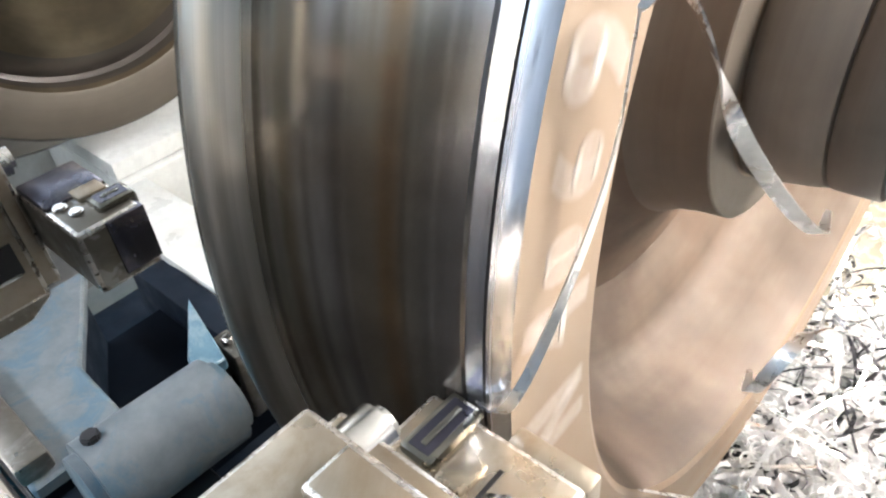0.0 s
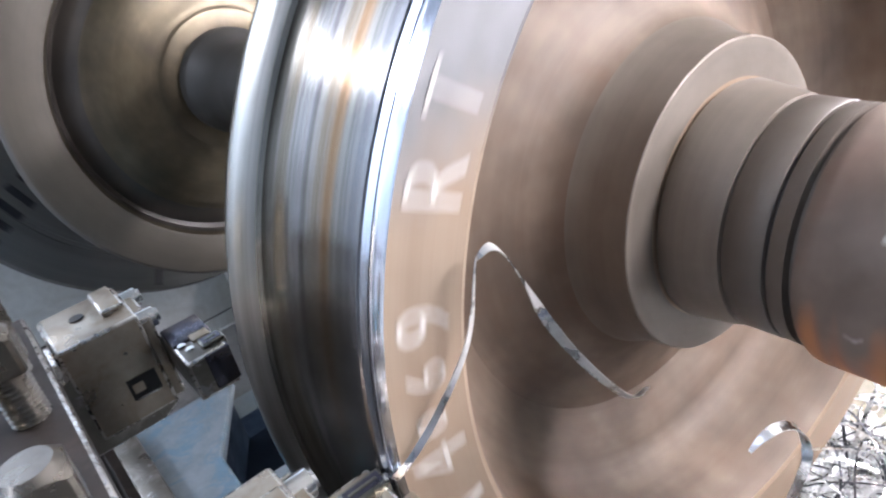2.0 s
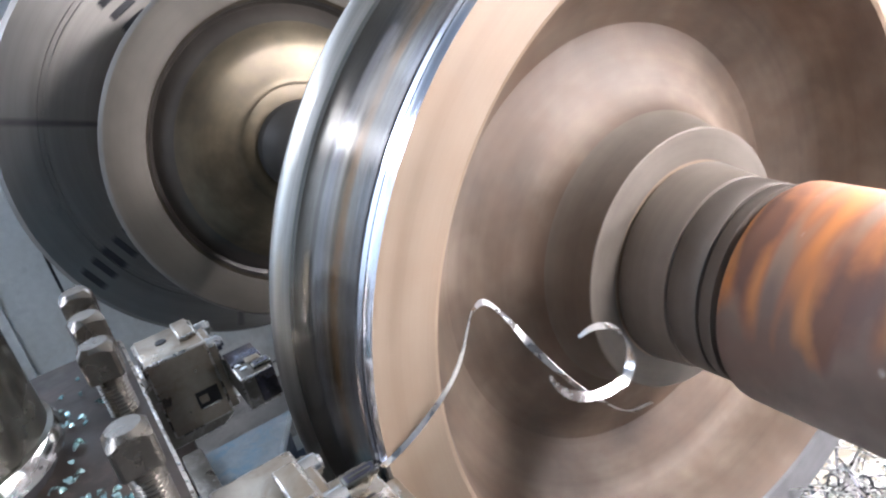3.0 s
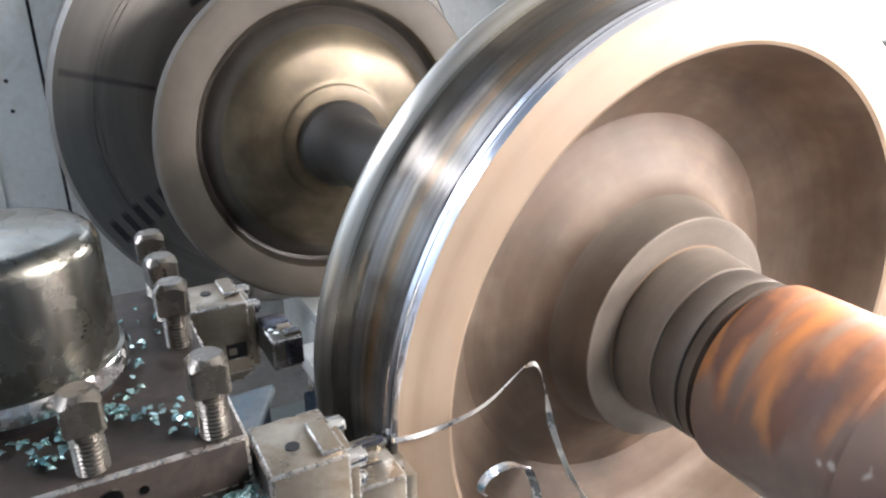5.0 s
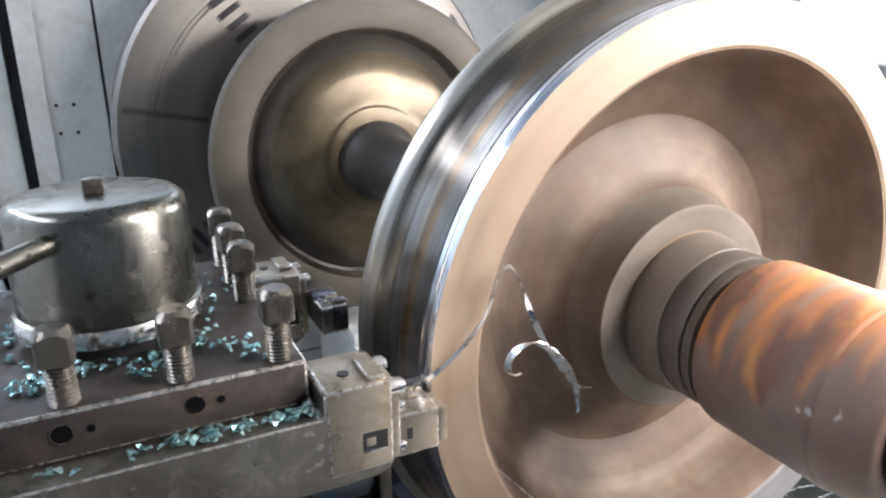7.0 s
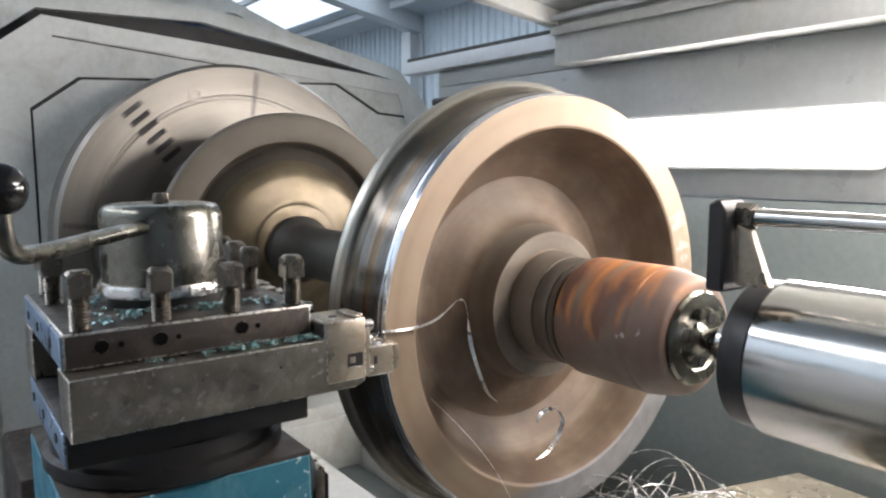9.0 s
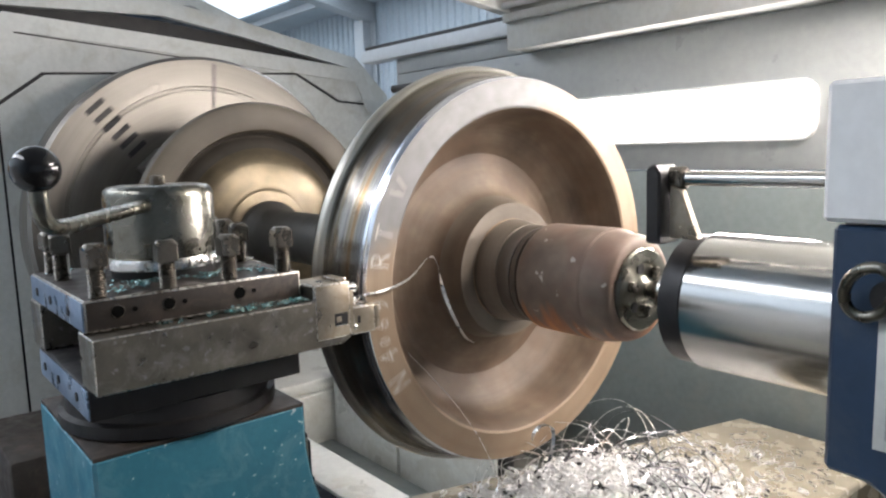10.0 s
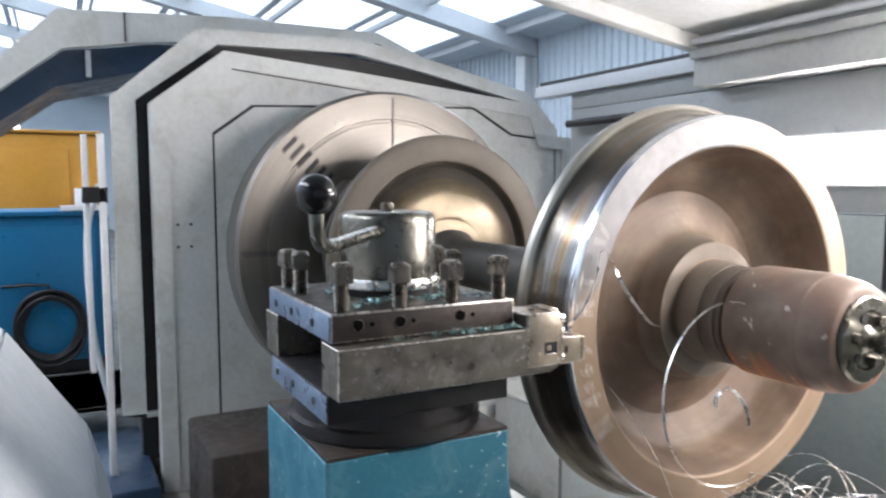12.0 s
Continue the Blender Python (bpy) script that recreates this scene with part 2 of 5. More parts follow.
def sleeve_material():
    """Red-brown journal sleeve; on one half of its turn orange rust swaths with dark cores."""
    m, nt, b, link = node_mat("rust_marked_sleeve")
    co = nt.nodes.new("ShaderNodeTexCoord").outputs["Object"]
    sep = nt.nodes.new("ShaderNodeSeparateXYZ")
    link(co, sep.inputs[0])
    base = ramp(nt, noise_tex(nt, co, 14, 6.0), [(0.3, (0.125, 0.092, 0.07)), (0.7, (0.215, 0.162, 0.128))])
    base = mix_col(nt, ramp(nt, noise_tex(nt, co, 5.0, 4.0, 0.6, 0.4), [(0.47, (0, 0, 0)), (0.64, (0.45,) * 3)]), base, (0.20, 0.10, 0.07))
    turn = math_node(nt, "ARCTAN2", sep.outputs[1], sep.outputs[2])
    comb = nt.nodes.new("ShaderNodeCombineXYZ")
    link(math_node(nt, "ADD", math_node(nt, "MULTIPLY", sep.outputs[0], 15.0), math_node(nt, "MULTIPLY", turn, 0.35)), comb.inputs[0])
    link(math_node(nt, "MULTIPLY", turn, 0.6), comb.inputs[1])
    flames = noise_tex(nt, comb.outputs[0], 1.0, 2.0, 0.4, 0.3)
    fine = noise_tex(nt, co, 45.0, 4.0, 0.6)
    tone = math_node(nt, "ADD", math_node(nt, "MULTIPLY", flames, 0.88), math_node(nt, "MULTIPLY", fine, 0.12))
    # the rusted side, centred 70 degrees round from +y, thinning out towards the axle's end
    side = math_node(nt, "ADD", math_node(nt, "MULTIPLY", sep.outputs[2], 7.7), math_node(nt, "MULTIPLY", sep.outputs[1], 2.8))
    side = math_node(nt, "SUBTRACT", side, math_node(nt, "MULTIPLY", math_node(nt, "MAXIMUM", math_node(nt, "SUBTRACT", sep.outputs[0], 0.19), 0.0), 5.0))
    side = math_node(nt, "ADD", side, math_node(nt, "MULTIPLY", math_node(nt, "SUBTRACT", flames, 0.5), 1.6))
    lane = nt.nodes.new("ShaderNodeCombineXYZ")
    link(math_node(nt, "MULTIPLY", sep.outputs[0], 34.0), lane.inputs[0])
    link(math_node(nt, "MULTIPLY", turn, 0.8), lane.inputs[1])
    lanes = noise_tex(nt, lane.outputs[0], 1.0, 1.0, 0.5)
    side = math_node(nt, "ADD", side, math_node(nt, "MULTIPLY", math_node(nt, "SUBTRACT", lanes, 0.5), 1.0))
    mask = ramp(nt, side, [(0.16, (0, 0, 0)), (0.42, (0.7,) * 3), (0.62, (0.95,) * 3)])
    rust = ramp(nt, lanes, [(0.34, (0.27, 0.175, 0.12)), (0.47, (0.35, 0.14, 0.065)), (0.60, (0.50, 0.19, 0.055)), (0.72, (0.52, 0.24, 0.09))])
    rust = mix_col(nt, ramp(nt, tone, [(0.53, (0, 0, 0)), (0.66, (0.85,) * 3)]), rust, (0.10, 0.055, 0.045))
    col = mix_col(nt, mask, base, rust)
    link(mix_col(nt, ramp(nt, noise_tex(nt, co, 26.0, 2.0), [(0.70, (0, 0, 0)), (0.73, (0.7,) * 3)]), col, (0.55, 0.50, 0.45)), b.inputs["Base Color"])
    b.inputs["Roughness"].default_value = 0.6
    b.inputs["Metallic"].default_value = 0.15
    bump(nt, b, noise_tex(nt, co, 60, 4.0), 0.1, 0.001)
    return m


M_SLEEVE = sleeve_material()
M_TOOL = plain("worn_tool_steel", (0.285, 0.243, 0.188), (0.43, 0.378, 0.305), rough=0.34, metal=0.75, scale=9, fine=120, relief=0.12, stain=(0.24, 0.18, 0.115), stain_amount=0.6)
M_TOOLSIDE = plain("oiled_shank_steel", (0.145, 0.131, 0.108), (0.235, 0.216, 0.182), rough=0.38, metal=0.8, scale=12, fine=90, relief=0.15, stain=(0.38, 0.37, 0.345), stain_amount=0.45, specks=(0.36, 0.355, 0.34))
M_POST = plain("oily_turret_plate", (0.023, 0.019, 0.016), (0.048, 0.039, 0.033), rough=0.5, metal=0.0, scale=10, fine=90, stain=(0.085, 0.062, 0.05), stain_amount=0.5, spec=0.35)
M_WORN = plain("rubbed_bright_edge", (0.46, 0.43, 0.39), (0.70, 0.67, 0.62), rough=0.3, metal=0.85, scale=45, fine=200, stain=(0.22, 0.185, 0.145), stain_amount=0.8)
# ground steel whose blue is reflected daylight put into the base colour
M_EDGE = plain("daylight_tinted_side", (0.22, 0.31, 0.45), (0.32, 0.42, 0.56), rough=0.35, metal=0.7, scale=8, fine=80)
M_DARK = plain("black_oily_steel", (0.012, 0.012, 0.014), (0.03, 0.028, 0.028), rough=0.45, metal=0.2, scale=9, fine=80)
M_BOLT = plain("bolt_steel", (0.115, 0.103, 0.086), (0.20, 0.182, 0.156), rough=0.28, metal=0.8, scale=12, fine=150)
M_BLUED = plain("blued_cartridge_steel", (0.045, 0.045, 0.06), (0.11, 0.11, 0.145), rough=0.3, metal=0.8, scale=14, fine=120, stain=(0.30, 0.27, 0.24), stain_amount=0.5)
M_CAP = plain("scuffed_bright_cap", (0.165, 0.160, 0.138), (0.24, 0.232, 0.20), rough=0.27, metal=1.0, scale=7, fine=140, relief=0.02, rvar=0.04, stain=(0.10, 0.092, 0.062), stain_amount=0.5)
M_BLUE = plain("chipped_blue_enamel", (0.026, 0.155, 0.225), (0.042, 0.215, 0.295), rough=0.42, scale=7, fine=70, relief=0.2, stain=(0.15, 0.33, 0.40), stain_amount=0.4, specks=(0.55, 0.66, 0.70))
M_BLUEDIRTY = plain("dirty_blue_casting", (0.045, 0.12, 0.17), (0.14, 0.23, 0.28), rough=0.42, scale=8, fine=60, relief=0.3, stain=(0.32, 0.36, 0.37), stain_amount=0.5)
M_VOID = plain("black_bore", (0.003, 0.003, 0.003), (0.006, 0.006, 0.006), rough=0.9, spec=0.05)
# pit floor blackened: its colour stands in for the shade down there
M_SADDLE = plain("shade_dark_saddle", (0.0008, 0.0025, 0.006), (0.0015, 0.005, 0.010), rough=0.7, scale=3, fine=60, relief=0.1, spec=0.1)
M_DUSTYBLUE = plain("dust_on_blue_casting", (0.085, 0.108, 0.122), (0.17, 0.192, 0.20), rough=0.5, scale=10, fine=70, relief=0.3, stain=(0.04, 0.12, 0.18), stain_amount=0.6)
# navy casting darkened far below its paint to imitate shade round the pit
M_PIT = plain("shade_dark_navy_casting", (0.0015, 0.005, 0.011), (0.004, 0.010, 0.019), rough=0.6, scale=7, fine=60, relief=0.2, spec=0.25)
M_GREY = plain("pale_grey_enamel", (0.44, 0.455, 0.45), (0.53, 0.545, 0.535), rough=0.4, scale=2.5, fine=40, relief=0.05, stain=(0.40, 0.38, 0.31), stain_amount=0.3)
M_HEAD = plain("light_grey_headstock_enamel", (0.60, 0.615, 0.585), (0.70, 0.71, 0.68), rough=0.38, scale=2.5, fine=40, relief=0.05, stain=(0.46, 0.44, 0.37), stain_amount=0.4)
M_COVER = plain("pale_cream_cover_enamel", (0.66, 0.67, 0.64), (0.76, 0.77, 0.73), rough=0.36, scale=2.5, fine=40, relief=0.05, stain=(0.50, 0.47, 0.38), stain_amount=0.4)
M_WALL = plain("back_guard_grey", (0.285, 0.30, 0.30), (0.335, 0.35, 0.347), rough=0.38, scale=2.0, fine=30, relief=0.06, stain=(0.38, 0.39, 0.37), stain_amount=0.25)
M_DADO = plain("back_guard_lower_grey", (0.155, 0.182, 0.18), (0.205, 0.232, 0.226), rough=0.45, scale=2.5, fine=40, stain=(0.22, 0.22, 0.20), stain_amount=0.4)
M_WHITE = plain("cream_white_enamel", (0.89, 0.88, 0.86), (0.93, 0.925, 0.91), rough=0.35, scale=3, fine=40, relief=0.04)
M_NAVY = plain("slate_blue_enamel", (0.02, 0.045, 0.088), (0.03, 0.06, 0.112), rough=0.4, scale=4, fine=60, relief=0.08, stain=(0.055, 0.075, 0.105), stain_amount=0.5)
M_TRAY = plain("oily_tray_sheet", (0.30, 0.265, 0.20), (0.42, 0.38, 0.30), rough=0.24, metal=0.25, scale=6, fine=50, relief=0.1, stain=(0.34, 0.29, 0.21), stain_amount=0.5)
M_CHIP = plain("bright_swarf", (0.66, 0.65, 0.63), (0.86, 0.85, 0.83), rough=0.30, metal=1.0, scale=30, fine=200)
M_CHIPDARK = plain("dark_swarf", (0.05, 0.05, 0.055), (0.14, 0.14, 0.15), rough=0.3, metal=0.8, scale=30, fine=200)
# steel swarf whitened: the strong light on the heap is in its colour
M_HEAP = plain("light_whitened_swarf", (0.90, 0.89, 0.87), (0.96, 0.95, 0.94), rough=0.3, metal=0.0, scale=30, fine=200)
M_TEAL = plain("teal_tempered_chips", (0.10, 0.30, 0.32), (0.55, 0.74, 0.73), rough=0.18, metal=0.8, scale=60, fine=200)
M_RUBBER = plain("black_gloss_ball", (0.008, 0.008, 0.009), (0.015, 0.015, 0.016), rough=0.12, scale=8, fine=60, relief=0.02, rvar=0.04)
M_FLOOR = plain("stained_concrete", (0.13, 0.125, 0.115), (0.24, 0.23, 0.21), rough=0.6, scale=1.5, fine=30, relief=0.2, stain=(0.06, 0.055, 0.05), stain_amount=0.7)
M_ROOF = plain("bluish_roof_sheet", (0.52, 0.60, 0.66), (0.62, 0.70, 0.76), rough=0.45, scale=1.0, fine=20)
M_STEELWORK = plain("pale_steelwork", (0.55, 0.59, 0.62), (0.66, 0.69, 0.72), rough=0.45, scale=2, fine=30)
M_CABINET = plain("blue_cabinet_paint", (0.004, 0.125, 0.26), (0.006, 0.165, 0.33), rough=0.4, scale=1.5, fine=30, relief=0.05)
M_ORANGE = plain("orange_machine_paint", (0.52, 0.235, 0.028), (0.62, 0.29, 0.038), rough=0.45, scale=1.5, fine=30, relief=0.05)
M_PAPER = plain("faded_instruction_plate", (0.56, 0.57, 0.55), (0.66, 0.66, 0.63), rough=0.5, scale=8, fine=80)
M_PRINT = plain("faded_print_ground", (0.36, 0.335, 0.36), (0.47, 0.44, 0.46), rough=0.5, scale=25, fine=120)
M_INK = plain("grey_print", (0.24, 0.22, 0.25), (0.32, 0.30, 0.33), rough=0.6, scale=8, fine=80)
M_LAMP = glow("lit_diffuser", (1.0, 0.97, 0.93), 9.0)
M_WALLLAMP = glow("lit_wall_diffuser", (1.0, 0.97, 0.94), 48.0)
M_SKYPANE = glow("daylight_pane", (0.85, 0.92, 1.0), 5.0)
M_SKYLIGHT = glow("daylit_roof_sheet", (0.76, 0.89, 1.0), 1.25)
M_CHALK = plain("white_chalk", (0.50, 0.46, 0.42), (0.66, 0.62, 0.58), rough=0.9, scale=30, fine=200)


# ---------------------------------------------------------------- mesh helpers
BASE = {}


def thing(name, at, label, category, group="", kind=""):
    ob = new(name)
    ob.location = at
    BASE[ob.name] = Vector(at)
    return tagged(ob, label, category, group, kind)


def finish(bm, material, shift, name, sharp=35):
    bmesh.ops.translate(bm, verts=bm.verts, vec=-shift)
    bmesh.ops.recalc_face_normals(bm, faces=bm.faces)
    me = bpy.data.meshes.new(name)
    bm.to_mesh(me)
    bm.free()
    mats = material if isinstance(material, (list, tuple)) else [material]
    for m in mats:
        me.materials.append(m)
    for p in me.polygons:
        p.use_smooth = True
    me.set_sharp_from_angle(angle=radians(sharp))
    return me


def part(name, bm, material, parent, label="", sharp=35):
    """One mesh, given in world places, as a part of a thing (or of a part)."""
    base = BASE[parent.name]
    ob = new(name, finish(bm, material, base, name, sharp))
    ob.parent = parent
    BASE[ob.name] = base
    return tagged(ob, label)


def solid(name, bm, material, at, label, category, group="", kind="", sharp=35):
    """A thing of one mesh, given in world places, with its origin at at."""
    at = Vector(at)
    ob = new(name, finish(bm, material, at, name, sharp))
    ob.location = at
    BASE[ob.name] = at
    return tagged(ob, label, category, group, kind)


def box(x0, x1, y0, y1, z0, z1, bev=0.002, seg=2):
    bm = bmesh.new()
    bmesh.ops.create_cube(bm, size=1)
    for v in bm.verts:
        v.co = Vector(((x0 + x1) / 2 + v.co.x * (x1 - x0), (y0 + y1) / 2 + v.co.y * (y1 - y0), (z0 + z1) / 2 + v.co.z * (z1 - z0)))
    if bev:
        bmesh.ops.bevel(bm, geom=bm.edges[:], offset=bev, segments=seg, profile=0.5, affect="EDGES")
    return bm


def worn(bm, flat=0.999):
    """Gives the narrow bevels of a bevelled block the second material."""
    for f in bm.faces:
        f.normal_update()
        if max(abs(f.normal.x), abs(f.normal.y), abs(f.normal.z)) < flat:
            f.material_index = 1
    return bm


def prism(outline, axis, a, b, bev=0.002):
    """An outline extruded along an axis; its two numbers are the other two axes in order."""
    bm = bmesh.new()
    k = "xyz".index(axis)

    def place(p, d):
        q = [0, 0, 0]
        o = [i for i in range(3) if i != k]
        q[k], q[o[0]], q[o[1]] = d, p[0], p[1]
        return bm.verts.new(q)

    lo, hi = [place(p, a) for p in outline], [place(p, b) for p in outline]
    bm.faces.new(lo)
    bm.faces.new(hi[::-1])
    for i in range(len(outline)):
        j = (i + 1) % len(outline)
        bm.faces.new((lo[i], hi[i], hi[j], lo[j]))
    bmesh.ops.recalc_face_normals(bm, faces=bm.faces)
    if bev:
        bmesh.ops.bevel(bm, geom=bm.edges[:], offset=bev, segments=1, affect="EDGES")
    return bm


def plate_with_hole(outer, inner, axis, a, b):
    """A frame: a ring between two outlines of equal length, extruded along an axis."""
    bm = bmesh.new()
    k = "xyz".index(axis)

    def place(p, d):
        q = [0, 0, 0]
        o = [i for i in range(3) if i != k]
        q[k], q[o[0]], q[o[1]] = d, p[0], p[1]
        return bm.verts.new(q)

    n = len(outer)
    oa, ob_, ia, ib = ([place(p, d) for p in ring] for ring, d in ((outer, a), (outer, b), (inner, a), (inner, b)))
    for i in range(n):
        j = (i + 1) % n
        for q in ((oa[i], oa[j], ia[j], ia[i]), (ob_[i], ob_[j], ib[j], ib[i]), (oa[i], oa[j], ob_[j], ob_[i]), (ia[i], ia[j], ib[j], ib[i])):
            bm.faces.new(q)
    return bm


def lathe(profile, seg=96, axis="x", centre=(0, 0, 0), mats=None, closed=False):
    """A profile of (along, radius) turned about an axis."""
    bm = bmesh.new()
    rings = []
    for a, r in profile:
        ring = []
        for i in range(seg):
            t = 2 * math.pi * i / seg
            p = (a, r * math.cos(t), r * math.sin(t)) if axis == "x" else (r * math.cos(t), r * math.sin(t), a)
            ring.append(bm.verts.new(Vector(p) + Vector(centre)))
        rings.append(ring)
    pairs = list(zip(rings, rings[1:])) + ([(rings[-1], rings[0])] if closed else [])
    for k, (r0, r1) in enumerate(pairs):
        for i in range(seg):
            j = (i + 1) % seg
            f = bm.faces.new((r0[i], r0[j], r1[j], r1[i]))
            if mats:
                f.material_index = mats[k]
    if not closed:
        for ring in (rings[0], rings[-1]):
            bm.faces.new(ring)
    return bm


def rod(p0, p1, r, seg=20, bev=0.0):
    bm = bmesh.new()
    p0, p1 = Vector(p0), Vector(p1)
    d = p1 - p0
    bmesh.ops.create_cone(bm, cap_ends=True, segments=seg, radius1=r, radius2=r, depth=d.length)
    bmesh.ops.transform(bm, verts=bm.verts, matrix=Matrix.Translation((p0 + p1) / 2) @ d.to_track_quat("Z", "Y").to_matrix().to_4x4())
    if bev:
        bmesh.ops.bevel(bm, geom=[e for e in bm.edges if len(e.link_faces) == 2 and e.calc_face_angle() > 1], offset=bev, segments=2, affect="EDGES")
    return bm


def tube(points, r, seg=12):
    bm = bmesh.new()
    pts = [Vector(p) for p in points]
    rings = []
    side = Vector((0.3, 0.5, 0.81))
    for i, p in enumerate(pts):
        d = (pts[min(i + 1, len(pts) - 1)] - pts[max(i - 1, 0)]).normalized()
        u = (side - side.dot(d) * d).normalized()
        side = u
        w = d.cross(u)
        rad = r[i] if isinstance(r, (list, tuple)) else r
        rings.append([bm.verts.new(p + rad * (math.cos(2 * math.pi * k / seg) * u + math.sin(2 * math.pi * k / seg) * w)) for k in range(seg)])
    for a, b in zip(rings, rings[1:]):
        for k in range(seg):
            bm.faces.new((a[k], a[(k + 1) % seg], b[(k + 1) % seg], b[k]))
    bm.faces.new(rings[0])
    bm.faces.new(rings[-1])
    return bm


def ribbon(points, sides, width, thick=0.0008):
    """A flat strip along points; sides: the across direction at each point."""
    bm = bmesh.new()
    pts = [Vector(p) for p in points]
    rows = []
    for i, (p, s) in enumerate(zip(pts, sides)):
        d = (pts[min(i + 1, len(pts) - 1)] - pts[max(i - 1, 0)]).normalized()
        s = Vector(s)
        s = (s - s.dot(d) * d).normalized()
        n = d.cross(s)
        w = width * (0.35 + 0.65 * min(1, 6 * i / len(pts), 6 * (len(pts) - 1 - i) / len(pts))) / 2
        rows.append([bm.verts.new(p + a * w * s + b * thick / 2 * n) for a, b in ((-1, -1), (1, -1), (1, 1), (-1, 1))])
    for a, b in zip(rows, rows[1:]):
        for k in range(4):
            bm.faces.new((a[k], a[(k + 1) % 4], b[(k + 1) % 4], b[k]))
    bm.faces.new(rows[0])
    bm.faces.new(rows[-1])
    return bm


def join(bm, other):
    me = bpy.data.meshes.new("tmp")
    other.to_mesh(me)
    other.free()
    bm.from_mesh(me)
    bpy.data.meshes.remove(me)
    return bm


def curve_points(knots, n=40):
    """A smooth line through knots."""
    k = [Vector(p) for p in knots]
    k = [2 * k[0] - k[1]] + k + [2 * k[-1] - k[-2]]
    out = []
    segs = len(k) - 3
    for i in range(n):
        u = i / (n - 1) * segs
        j = min(int(u), segs - 1)
        t = u - j
        a, b, c, d = k[j:j + 4]
        out.append(0.5 * (2 * b + (c - a) * t + (2 * a - 5 * b + 4 * c - d) * t * t + (3 * b - a - 3 * c + d) * t ** 3))
    return out


# ---------------------------------------------------------------- hall
def build_hall():
    x0, x1, y0, y1, top = -24.0, 7.0, -6.0, 4.6, 3.4
    solid("floor", box(x0, x1, y0, y1, FLOOR - 0.2, FLOOR, 0), M_FLOOR, (0, 0, FLOOR), "stained grey concrete workshop floor", "floor", kind="structure")

    def eave(y):
        return 2.30 + 0.20 * (y1 - y)

    def pitched(bm):
        """Lays what was built level under the roof's slope."""
        for v in bm.verts:
            v.co.z += eave(v.co.y) - top
        return bm

    def sheet(a, b, axis, at, name, height):
        """A ribbed steel wall from a to b."""
        ribs, pitch, out = [], 0.14, 0.03
        s = a
        while s < b - pitch:
            ribs += [(s, at), (s + pitch * 0.5, at), (s + pitch * 0.6, at + out), (s + pitch * 0.9, at + out)]
            s += pitch
        ribs.append((b, at))
        line = ribs + [(b, at + 0.12), (a, at + 0.12)]
        if axis == "y":
            line = [(q, p) for p, q in line]
        solid(name, prism(line, "z", FLOOR, height, 0), M_ROOF, (0, 0, FLOOR), "pale blue ribbed sheet-steel hall wall", "wall", kind="structure")

    sheet(x0, x1, "x", y1, "wall_back", 2.35)
    sheet(y0, y1, "y", x1, "wall_east", 4.45)
    sheet(x0, x1, "x", y0 - 0.12, "wall_front", 4.45)
    sheet(y0, y1, "y", x0 - 0.12, "wall_west", 4.45)
    # the roof has long openings for the roof lights
    # the first opening is added for the unseen front light
    holes = [(-8.6, 1.0, -5.15, -3.85), (-5.5, -0.5, 1.9, 3.3), (-9.2, -3.2, -3.0, -1.0)] + [(-22.0, -4.5, -5.6 + 1.2 * k, -4.5 + 1.2 * k) for k in range(8)]
    xs = sorted({x0, x1, *(h[0] for h in holes), *(h[1] for h in holes)})
    ys = sorted({y0, y1, *(h[2] for h in holes), *(h[3] for h in holes)})
    bm = bmesh.new()
    for a, b in zip(xs, xs[1:]):
        for c, d in zip(ys, ys[1:]):
            mx, my = (a + b) / 2, (c + d) / 2
            if not any(h[0] < mx < h[1] and h[2] < my < h[3] for h in holes):
                join(bm, box(a, b, c, d, top, top + 0.06, 0))
    solid("ceiling", pitched(bm), M_ROOF, (0, 0, top), "pale blue sheet-steel roof with long roof lights", "roof", kind="structure")
    for a, b, c, d in holes[3:]:
        solid("roof_light", pitched(box(a, b, c, d, top + 0.02, top + 0.03, 0)), M_SKYLIGHT, ((a + b) / 2, (c + d) / 2, top), "translucent daylit roof panel", "roof light", kind="structure")
    for i in range(10):
        x = -23.3 + i * 3.2
        bm = prism([(y0, top - 0.002), (y1, top - 0.002), (y1, top - 0.24), (y0, top - 0.24)], "x", x - 0.06, x + 0.06, 0.004)
        join(bm, box(x - 0.11, x + 0.11, y0, y1, top - 0.255, top - 0.241, 0.002))
        solid("rafter", pitched(bm), M_STEELWORK, (x, 0, eave(0)), "painted grey steel roof rafter", "rafter", group="roof rafters")
    for i in range(9):
        y = y0 + 0.5 + i * 1.2
        solid("purlin", pitched(box(x0, x1, y - 0.025, y + 0.025, top - 0.09, top - 0.004, 0.003)), M_STEELWORK, (0, y, eave(y)), "painted pale steel roof purlin", "purlin", group="roof purlins")


build_hall()
solid("column", join(box(-7.41, -7.19, 4.36, 4.375, FLOOR, 2.05, 0.002), join(box(-7.41, -7.19, 4.555, 4.57, FLOOR, 2.05, 0.002), box(-7.31, -7.29, 4.376, 4.554, FLOOR, 2.05, 0.002))), M_STEELWORK, (-7.3, 4.46, FLOOR), "painted grey steel hall column by the ribbed wall", "column")


